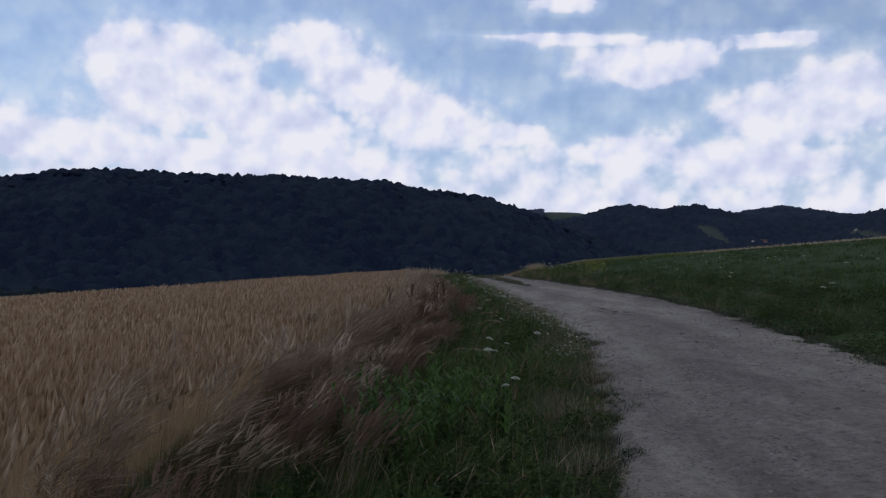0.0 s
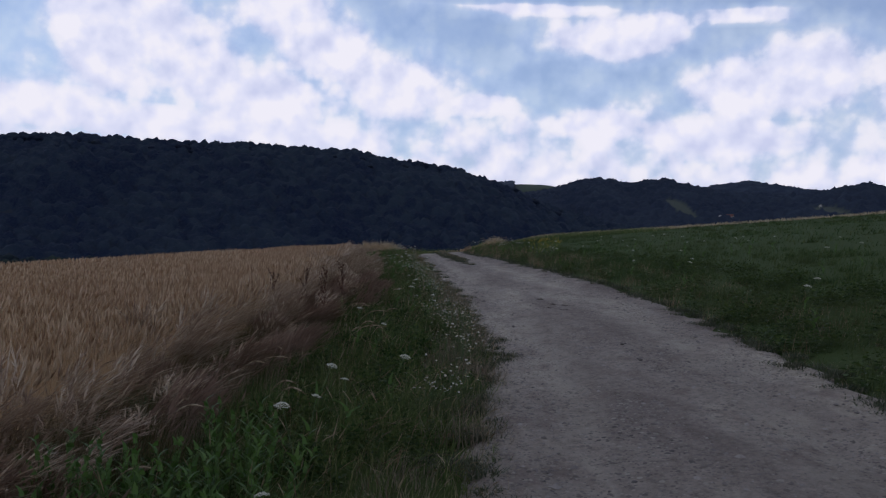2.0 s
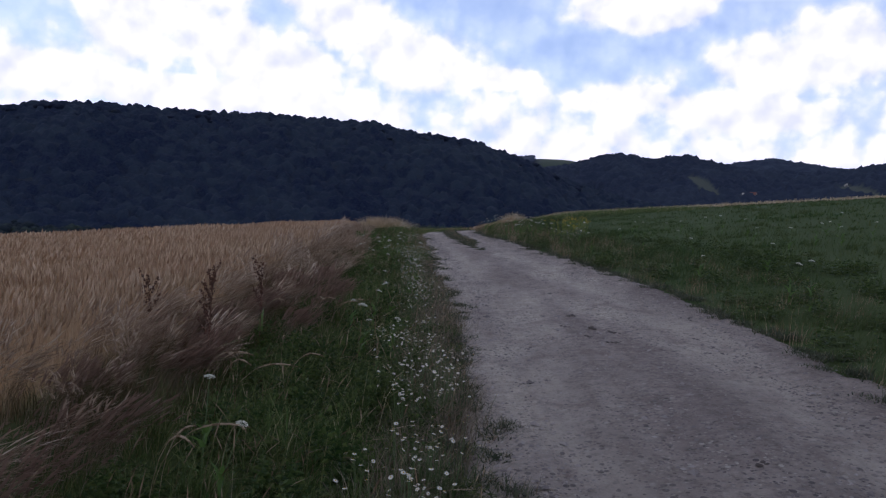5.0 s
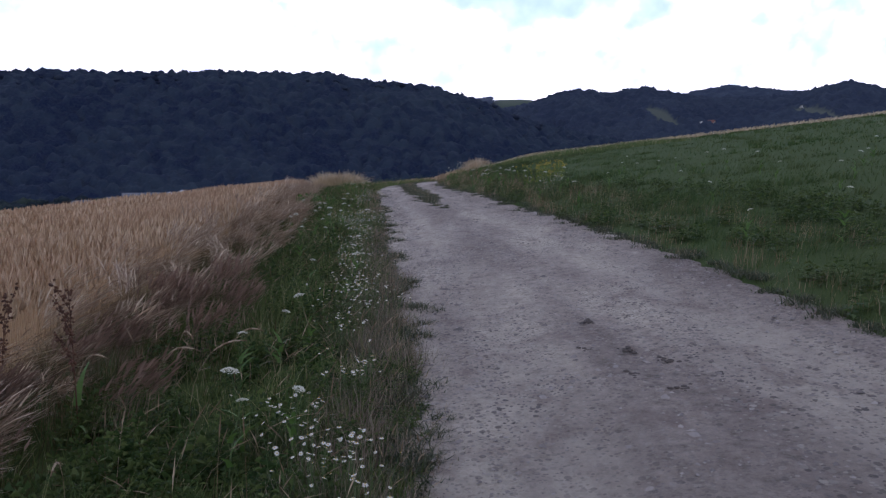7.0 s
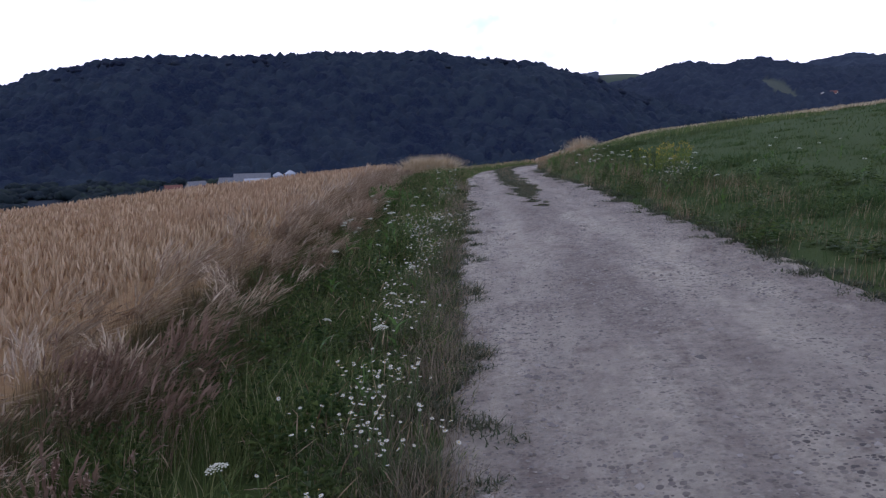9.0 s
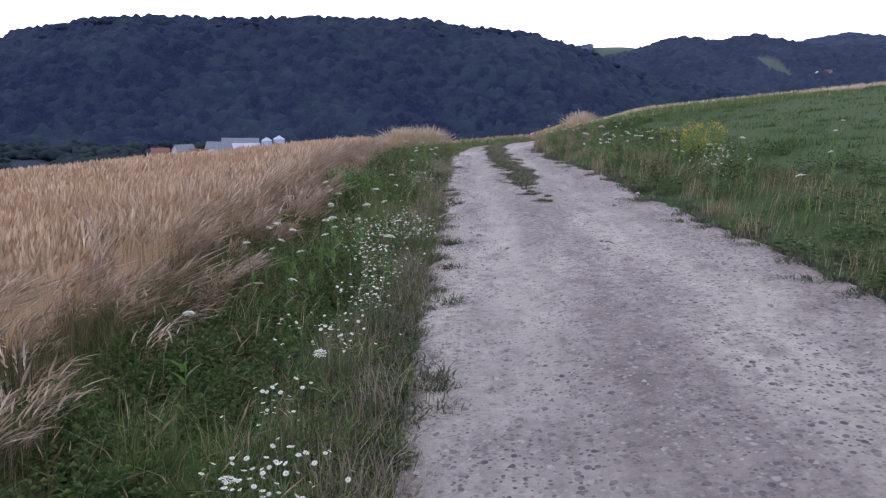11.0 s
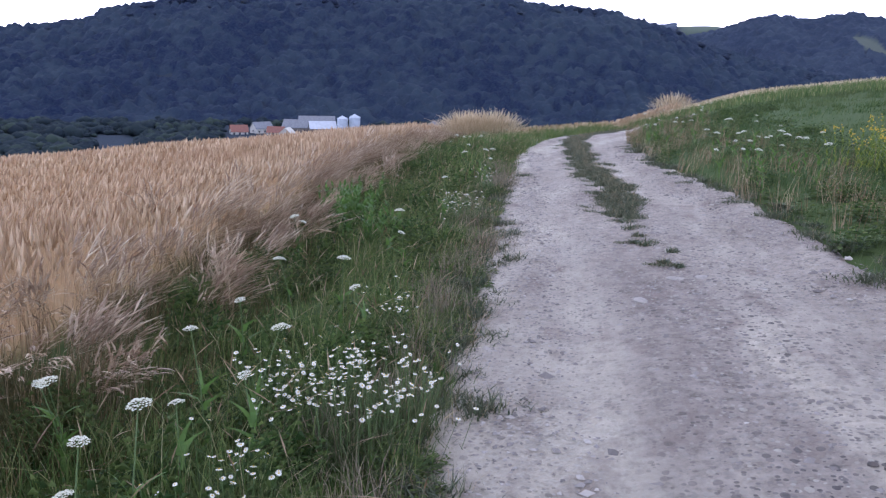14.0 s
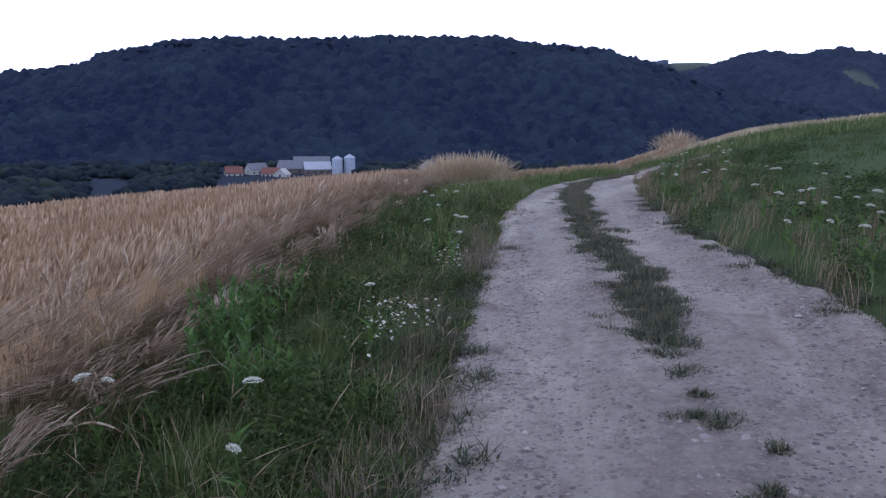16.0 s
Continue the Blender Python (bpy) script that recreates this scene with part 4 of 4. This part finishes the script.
def dock(seed, tall):
    """A rusty seeding dock: stem, whorls of brown seeds, a few hanging leaves."""
    g = np.random.default_rng(seed)
    e = thing("dock_plant", 0, 0, "tall rusty brown seeding dock in dry grass", "weed", "dock plants")
    lean = g.normal(0.05, 0.05, 2)
    pts = [(lean[0] * u * u, lean[1] * u * u, tall * u) for u in np.linspace(0, 1, 6)]
    bits = [tube(pts[k], pts[k + 1], 0.006 - 0.0008 * k, 0.0055 - 0.0008 * k) for k in range(5)]
    seeds = []
    for br in range(6):
        u0 = 0.45 + 0.08 * br
        base = np.array([lean[0] * u0 * u0, lean[1] * u0 * u0, tall * u0])
        a = g.uniform(0, 6.28)
        tip = base + np.array([math.cos(a) * 0.09, math.sin(a) * 0.09, 0.17])
        bits.append(tube(base, tip, 0.003, 0.0015, 3))
        for k in range(22):
            p = base + (tip - base) * g.uniform(0.1, 1) + g.normal(0, 0.009, 3)
            seeds.append((ICO[0] * g.uniform(0.005, 0.010) + p, ICO[1]))
    for k in range(36):
        u = g.uniform(0.5, 1.0)
        seeds.append((ICO[0] * g.uniform(0.006, 0.011) + np.array([lean[0] * u * u, lean[1] * u * u, tall * u]) + g.normal(0, 0.012, 3), ICO[1]))
    part("stem", *join(bits), M_dock, e)
    part("seed", *join(seeds), M_dock, e, "clusters of rusty brown seeds")["kind"] = "stuff"
    lv = scatter(blade(0.045, 4), np.array([[0, 0, tall * z] for z in (0.05, 0.12, 0.25)]), np.full(3, 0.28), np.ones(3), g.normal(0, 0.8, (3, 2)))
    part("foliage", *lv, M_leaf, e)["kind"] = "stuff"
    return e


_dk = [dock(300, 0.92), dock(301, 0.85)]
for k, (x, y) in enumerate([(-0.06, 13.9), (-0.58, 15.8), (0.07, 15.3), (-0.9, 15.1)]):
    at = pose(x, y, ground_at(x, y) - 0.01, 0, 0, float(rng.uniform(0, 360)))
    if k < 2:
        _dk[k].matrix_basis = at
    else:
        copy_thing(_dk[k % 2], at)


def leafy(name, seed, stems, tall, spread, material, label, category, leaf=0.05, flowers=None):
    g = np.random.default_rng(seed)
    e = thing(name, 0, 0, label, category)
    st, lv, fl = [], [], []
    for k in range(stems):
        x, y = g.normal(0, spread, 2)
        h = tall * g.uniform(0.6, 1.1)
        tx, ty = x * 1.3 + g.normal(0, 0.05), y * 1.3 + g.normal(0, 0.05)
        st.append(tube((x, y, 0), (tx, ty, h), 0.004, 0.002, 3))
        n = int(h / 0.028)
        u = np.linspace(0.1, 1, n)
        p = np.stack([x + (tx - x) * u, y + (ty - y) * u, h * u], 1)
        a = np.arange(n) * 2.4
        lv.append(scatter(blade(leaf * 0.42, 3), p, np.full(n, leaf * 1.5) * (1.2 - 0.6 * u), np.ones(n), np.stack([np.cos(a), np.sin(a)], 1) * 0.9, a + 1.57))
        if flowers:
            for q in range(5):
                fl.append((ICO[0] * 0.008 + np.array([tx, ty, h]) + g.normal(0, 0.02, 3), ICO[1]))
    part("stem", *join(st), M_stem, e)["kind"] = "stuff"
    part("foliage", *join(lv), material, e)["kind"] = "stuff"
    if flowers:
        part("flower", *join(fl), flowers, e, "small yellow flower heads")["kind"] = "stuff"
    return e


WEEDS = [(-0.4, 6.3), (-0.2, 6.8), (-0.28, 30.97), (-0.16, 30.45), (0.0, 6.2), (-0.6, 7.0), (0.25, 7.0), (-0.1, 5.6), (-0.45, 5.7), (0.15, 7.6), (0.35, 6.4), (-0.05, 30.2), (-0.3, 31.5), (0.4, 29.2)]
_wk = [leafy("leafy_weed", 400 + k, 22, 0.46, 0.13, M_leaf, "bushy bright green leafy weed in the verge", "weed", 0.062) for k in range(2)]
for k, (x, y) in enumerate(WEEDS):
    at = pose(x, y, ground_at(x, y) - 0.01, 0, 0, float(rng.uniform(0, 360)))
    if k < 2:
        _wk[k].matrix_basis = at
    else:
        copy_thing(_wk[k % 2], at)
_rag = leafy("ragwort", 420, 14, 0.5, 0.2, M_yellowleaf, "yellow-green flowering ragwort bush on the meadow edge", "weed", 0.05, M_disc)
_rag.matrix_basis = pose(5.55, 31.9, ground_at(5.55, 31.9) - 0.01)
for x, y in ((5.95, 32.2), (5.8, 31.3), (6.3, 32.8)):
    copy_thing(_rag, pose(x, y, ground_at(x, y) - 0.01, 0, 0, float(rng.uniform(0, 360))))


def tuft(seed, n, spread, tall, material, name, label, category="grass", group="", w=0.006, heads=None):
    g = np.random.default_rng(seed)
    e = thing(name, 0, 0, label, category, group)
    p = np.concatenate([g.normal(0, spread, (n, 2)), np.zeros((n, 1))], 1)
    h = g.uniform(0.4, 1.1, n) * tall * np.exp(-0.12 * (p[:, 0] ** 2 + p[:, 1] ** 2) / spread ** 2)
    ln = g.normal(0, 0.35, (n, 2)) + p[:, :2] / spread * 0.18
    part("blade", *scatter(blade(w, 2), p, h, np.ones(n), ln), material, e)["kind"] = "stuff"
    if heads:
        part("seed_head", *scatter(spindle(0.7, 1.1, 0.014, 3), p, h, np.ones(n), ln), heads, e, "pale seed heads")["kind"] = "stuff"
    return e


def mat_of_weeds(seed, n, spread, tall, name, label, category, group):
    """A low ragged mat: small leaves that lie and stand, gathered in a few patches, with straggling runners."""
    g = np.random.default_rng(seed)
    e = thing(name, 0, 0, label, category, group)
    c = g.normal(0, spread * 0.9, (6, 2)) * (0.75, 1.3)
    k = g.integers(0, 6, n)
    p = np.concatenate([c[k] + g.normal(0, spread * 0.42, (n, 2)), np.zeros((n, 1))], 1)
    r = np.hypot(p[:, 0], p[:, 1]) / (2 * spread)
    h = tall * g.uniform(0.35, 1.2, n) * np.exp(-0.8 * r * r)
    part("foliage", *scatter(blade(0.011, 2), p, h, g.uniform(0.6, 1.3, n), g.normal(0, 0.75, (n, 2))), M_mat, e)["kind"] = "stuff"
    stalk = scatter(blade(0.0025, 2), p[:n // 14], h[:n // 14] * 1.9, np.ones(n // 14), g.normal(0, 0.5, (n // 14, 2)))
    part("stalk", *stalk, M_dry, e, "thin dry stalks")["kind"] = "stuff"
    return e


# the grass ribbon on the crown of the track, clump by clump
_tk = [mat_of_weeds(500 + k, n, s, h, "grass_tuft", "low dark green grass tuft on the gravel crown", "grass", "grass ribbon between the wheel ruts") for k, (n, s, h) in enumerate(((230, 0.08, 0.06), (340, 0.11, 0.075), (170, 0.06, 0.05), (400, 0.13, 0.08)))]
RIBBON = [(3.03, 27.86, 2), (2.95, 28.0, 2), (3.02, 28.38, 2), (2.9, 28.7, 0), (2.8, 28.78, 2), (2.84, 29.1, 2), (2.83, 29.42, 0), (2.8, 29.75, 0), (2.85, 30.0, 1)]
_y = 30.2
while _y < 47:
    mid = along([(30, 2.78), (32, 2.86), (33.2, 2.72), (35.3, 2.5), (39.7, 2.42), (43, 2.65), (47, 4.1)], _y)
    for _ in range(3):
        RIBBON.append((float(mid + rng.normal(0, 0.07)), _y + float(rng.uniform(-0.1, 0.1)), int(rng.choice([1, 3, 3, 1, 0]))))
    _y += 0.24
_used = set()
for x, y, k in RIBBON:
    at = pose(x, y, ground_at(x, y) + 0.004, 0, 0, float(rng.uniform(0, 360)))
    if k not in _used:
        _used.add(k)
        _tk[k].matrix_basis = at
    else:
        copy_thing(_tk[k], at)

# weeds that creep onto the gravel from the left verge and from the meadow
_ek = [mat_of_weeds(520 + k, n, s, h, "edge_weed", "dark low weed creeping over the gravel edge", "weed", "weeds at the track edges") for k, (n, s, h) in enumerate(((300, 0.14, 0.09), (200, 0.10, 0.07), (240, 0.12, 0.11)))]
_ep = [(1.98, 14.4), (2.02, 19.1), (1.97, 19.3), (1.98, 16.6), (1.95, 16.4), (1.9, 17.0), (2.0, 13.05), (1.93, 13.2), (2.06, 19.2), (2.02, 14.55), (1.9, 16.75), (1.9, 19.0)] + [(float(edge_l(y) + min(0.16, rng.normal(-0.03, 0.12))), float(y)) for y in np.arange(4.5, 34, 0.26)] + [(float(edge_r(y) + rng.uniform(-0.02, 0.2)), float(y)) for y in np.arange(7, 40, 0.45)]
for k, (x, y) in enumerate(_ep):
    at = pose(x, y, ground_at(x, y) - 0.005, 0, 0, float(rng.uniform(0, 360)))
    if k < 3:
        _ek[k].matrix_basis = at
    else:
        copy_thing(_ek[k % 3], at)

# withered grey-brown weeds between the daisies and the gravel
M_dead = plant("withered_weed", [(0, (0.13, 0.10, 0.07)), (0.6, (0.27, 0.21, 0.145)), (1, (0.44, 0.36, 0.25))], (0.16, 0.15, 0.09), 3.0, 0.5, 0.2)
_wd = [tuft(560 + k, n, 0.15, h, M_dead, "withered_weed", "withered grey-brown weed clump beside the gravel", "weed", "withered weeds along the track", 0.005, None) for k, (n, h) in enumerate(((240, 0.30), (200, 0.22)))]
_wp = [(float(edge_l(y) - rng.uniform(0.08, 0.48)), float(y)) for y in np.concatenate([np.arange(5, 10, 0.8), np.arange(10, 21, 0.26), np.arange(21, 36, 0.5)])]
for k, (x, y) in enumerate(_wp):
    at = pose(x, y, ground_at(x, y) - 0.01, 0, 0, float(rng.uniform(0, 360)))
    if k < 2:
        _wd[k].matrix_basis = at
    else:
        copy_thing(_wd[k % 2], at)


def foxtail(seed, tall):
    """One arching grass stem with a pale drooping brush."""
    g = np.random.default_rng(seed)
    e = thing("foxtail_grass", 0, 0, "arching grass stem with a pale drooping brush head", "grass", "foxtail stems in the verge")
    bow = g.uniform(0.16, 0.3)
    pt = lambda u: (bow * u ** 2.6, 0.03 * u, tall * (u - 0.22 * u ** 4))
    st = [tube(pt(u), pt(u + 0.16), 0.0016, 0.0014, 3) for u in np.arange(0, 0.8, 0.16)]
    part("stem", *join(st), M_dry, e)
    hd = []
    for k, u in enumerate(np.linspace(0.8, 1.12, 7)):
        r = 0.0055 * math.sin(math.pi * (k + 0.7) / 8)
        hd.append(tube(pt(u), pt(u + 0.055), r, r * 0.9, 6))
    for k in range(60):
        u = g.uniform(0.8, 1.16)
        p = np.array(pt(u))
        hd.append(tube(p, p + g.normal(0, 0.011, 3), 0.0008, 0.0002, 3))
    part("seed_head", *join(hd), M_dry, e, "pale brush-like seed head")["kind"] = "stuff"
    return e


_fx = [foxtail(700 + k, t) for k, t in enumerate((0.75, 0.62, 0.55))]
_fp = [(float(grass_edge(y) + d), float(y)) for y, d in zip(rng.uniform(6.5, 17, 26), rng.uniform(0.0, 1.1, 26))] + [(float(grass_edge(y) + d), float(y)) for y, d in zip(rng.uniform(17, 31, 8), rng.uniform(-0.2, 0.6, 8))]
for k, (x, y) in enumerate(_fp):
    at = pose(x, y, ground_at(x, y) - 0.01, 0, 0, float(rng.normal(-15, 40)))
    if k < 3:
        _fx[k].matrix_basis = at
    else:
        copy_thing(_fx[k % 3], at)

# big dry clumps that stand up on the crest
_bk = tuft(540, 800, 0.42, 1.2, M_pale, "dry_grass_clump", "tall pale clump of dry seeding grass on the crest", "grass", "dry clumps on the crest", 0.012, M_pale)
_bp = [(7.4, 63.2), (-1.35, 51.0), (-0.8, 51.5), (-0.3, 52.2), (-1.5, 52.4)]
for k, (x, y) in enumerate(_bp):
    at = pose(x, y, ground_at(x, y) - 0.02, 0, 0, 60 * k)
    if k == 0:
        _bk.matrix_basis = at
    else:
        copy_thing(_bk, at)


# dark trodden clods on the track
def clod(seed):
    g = np.random.default_rng(seed)
    e = thing("clod", 0, 0, "dark crumbled clod of earth on the gravel", "clod", "clods on the track")
    bits = []
    for k in range(9):
        p = g.normal(0, 0.05, 3) * (1.3, 0.7, 0) + (0, 0, 0.006)
        bits.append((ICO[0] * g.uniform(0.7, 1.3, ICO[0].shape) * g.uniform(0.010, 0.024) * (1, 1, 0.4) + p, ICO[1]))
    part("lump", *join(bits), M_clod, e)["kind"] = "stuff"
    return e


M_clod = plain("dark_earth", (0.11, 0.09, 0.075), (0.07, 0.058, 0.05), 0.95, 30)
_cl = clod(600)
for k, (x, y) in enumerate([(3.47, 11.46), (3.37, 10.54), (3.39, 15.73), (3.53, 15.42), (3.15, 15.87), (3.42, 14.9), (3.3, 16.6), (3.25, 15.2), (3.34, 24.7)]):
    at = pose(x, y, ground_at(x, y) + 0.008, 0, 0, 37 * k)
    if k == 0:
        _cl.matrix_basis = at
    else:
        copy_thing(_cl, at)


def flat_stone(seed):
    g = np.random.default_rng(seed)
    v = ICO2[0] * g.uniform(0.85, 1.15, ICO2[0].shape) * (0.085, 0.055, 0.011)
    ob = mesh_np("flat_stone", v, ICO2[1], M_flat, True)
    return tagged(ob, "pale flat stone trodden into the gravel", "stone", "flat stones in the track")


M_flat = plain("pale_limestone", (0.36, 0.32, 0.28), (0.25, 0.22, 0.19), 0.9, 30)
_fs = flat_stone(800)
for k, (x, y) in enumerate([(2.98, 27.55), (3.15, 27.56), (2.69, 27.06), (3.42, 27.2), (4.05, 28.2)]):
    at = pose(x, y, ground_at(x, y) + 0.001, 0, 3, 53 * k)
    if k == 0:
        _fs.matrix_basis = at
    else:
        copy_thing(_fs, at)


# ---- farm in the valley and the hamlet on the hills ----
M_wall = plain("pale_render", (0.56, 0.53, 0.47), (0.46, 0.43, 0.38), 0.9, 0.6)
M_red = plain("red_roof_tiles", (0.24, 0.10, 0.075), (0.17, 0.075, 0.06), 0.85, 1.5)
M_greyroof = plain("grey_roof_sheet", (0.19, 0.20, 0.22), (0.13, 0.14, 0.16), 0.7, 0.8)
M_metal = plain("bright_sheet_roof", (0.47, 0.50, 0.56), (0.38, 0.41, 0.46), 0.45, 0.5, 0.1)
M_silo = plain("silo_steel", (0.50, 0.54, 0.60), (0.38, 0.42, 0.48), 0.5, 0.7, 0.3)
M_timber = plain("weathered_timber", (0.20, 0.165, 0.14), (0.13, 0.105, 0.09), 0.9, 1.2)
M_pane = plain("dark_window", (0.05, 0.06, 0.08), (0.03, 0.035, 0.05), 0.2, 2, bumps=0)


def box(x0, y0, z0, x1, y1, z1):
    v = [(x, y, z) for z in (z0, z1) for x, y in ((x0, y0), (x1, y0), (x1, y1), (x0, y1))]
    q = [(3, 2, 1, 0), (4, 5, 6, 7), (0, 1, 5, 4), (1, 2, 6, 5), (2, 3, 7, 6), (3, 0, 4, 7)]
    return np.array(v, float), np.array([t for a, b, c, d in q for t in ((a, b, c), (a, c, d))])


def roof_mesh(w, d, z, rise, over=0.5, thick=0.25):
    """Two pitched slabs with eaves; the ridge runs along x."""
    x0, x1, y0, y1 = -w / 2 - over, w / 2 + over, -d / 2 - over, d / 2 + over
    drop = rise * over / (d / 2)
    out = []
    for s in (-1, 1):
        ye = y0 if s < 0 else y1
        v = [(x0, ye, z - drop), (x1, ye, z - drop), (x1, 0, z + rise), (x0, 0, z + rise)]
        v += [(a, b, c + thick) for a, b, c in v]
        q = [(0, 1, 2, 3), (7, 6, 5, 4), (0, 4, 5, 1), (1, 5, 6, 2), (2, 6, 7, 3), (3, 7, 4, 0)]
        out.append((np.array(v), np.array([t for a, b, c, e in q for t in ((a, b, c), (a, c, e))])))
    return join(out)


def house(name, az, r, w, d, h, rise, roof, label, category, turn=0.0, windows=3, group="", sink=0.0):
    a = radians(az)
    x, y = r * math.sin(a), r * math.cos(a)
    e = thing(name, x, y, label, category, group, -1.6 - sink, -az + turn)
    gables = []
    for s in (-1, 1):
        gx = s * w / 2
        gables.append((np.array([(gx, -d / 2, h), (gx, d / 2, h), (gx, 0, h + rise), (gx - s * 0.3, -d / 2, h), (gx - s * 0.3, d / 2, h), (gx - s * 0.3, 0, h + rise)]), np.array([(0, 1, 2), (3, 5, 4), (0, 2, 5), (0, 5, 3), (1, 4, 5), (1, 5, 2)])))
    part("wall", *join([box(-w / 2, -d / 2, -6, w / 2, d / 2, h)] + gables), M_timber if name in ("barn", "shed") else M_wall, e)
    part("roof", *roof_mesh(w, d, h + 0.02, rise), roof, e)
    for k in range(windows):
        cx = -w / 2 + w * (k + 0.5) / windows
        part("window", *box(cx - 0.6, -d / 2 - 0.06, h * 0.45, cx + 0.6, -d / 2 - 0.003, h * 0.45 + 1.3), M_pane, e)
    for s in (-1, 1):
        part("window", *box(s * w / 2 - (0.06 if s < 0 else -0.003), -0.6, h * 0.5, s * w / 2 + (0.06 if s > 0 else -0.003), 0.6, h * 0.5 + 1.4), M_pane, e)
    return e


house("barn", -15.9, 600, 18, 12, 5.5, 4.5, M_metal, "large farm barn with a bright metal roof", "barn", 8, 4)
house("barn", -17.2, 612, 26, 14, 5.0, 5, M_greyroof, "long farm barn with a dull grey roof", "barn", -15, 4)
house("barn", -16.3, 640, 26, 12, 7.0, 4, M_greyroof, "wide grey-roofed farm shed behind the others", "barn", 0, 5)
house("house", -21.3, 590, 11, 9, 3.5, 4, M_red, "farmhouse with a dull red tiled roof", "house", 10, 3)
house("house", -19.85, 600, 13, 9, 5.0, 4, M_greyroof, "white farmhouse with a grey roof", "house", 30, 3)
house("house", -18.9, 585, 11, 8, 3.6, 3.5, M_red, "white house with a red tiled roof", "house", -10, 4)
house("house", -18.15, 580, 9, 8, 3.4, 3.4, M_wall, "small white gabled house in the farmyard", "house", 70, 2)
house("house", -8.5, 620, 9, 11, 4.0, 4.5, M_greyroof, "white gabled house standing alone by trees", "house", 75, 2, "", -2.0)
house("shed", -28.7, 560, 14, 9, 2.5, 2.2, M_greyroof, "low grey-roofed shed beyond the wheat", "shed", 4, 3, "", 4.3)


def silo(az, r, rad, h):
    a = radians(az)
    e = thing("silo", r * math.sin(a), r * math.cos(a), "round grey-blue steel grain silo at the farm", "silo", "farm silos")
    n = 20
    ring = []
    for z in np.linspace(-3, h, 12):
        ring += [tube((0, 0, z - 0.12), (0, 0, z + 0.12), rad + 0.12, rad + 0.12, n)]
    part("tank", *join([tube((0, 0, -3), (0, 0, h), rad, rad, n)]), M_silo, e, smooth=False)
    for v, f in ring:
        part("hoop", v, f, M_silo, e)
    part("roof", *tube((0, 0, h), (0, 0, h + rad * 0.6), rad + 0.3, 0.3, n), M_silo, e)


silo(-14.55, 592, 3.6, 11)
silo(-13.75, 594, 3.8, 12)
for k, (az, r, roof) in enumerate(((20.8, 1180, M_wall), (21.4, 1190, M_red), (20.4, 1200, M_greyroof), (21.0, 1165, M_red), (26.9, 1250, M_wall), (27.4, 1260, M_greyroof))):
    house("house", az, r + 60, 9, 7, 4, 3, roof, "small far house on the wooded hillside", "house", 20 * k - 40, 3, "hamlet on the hills")
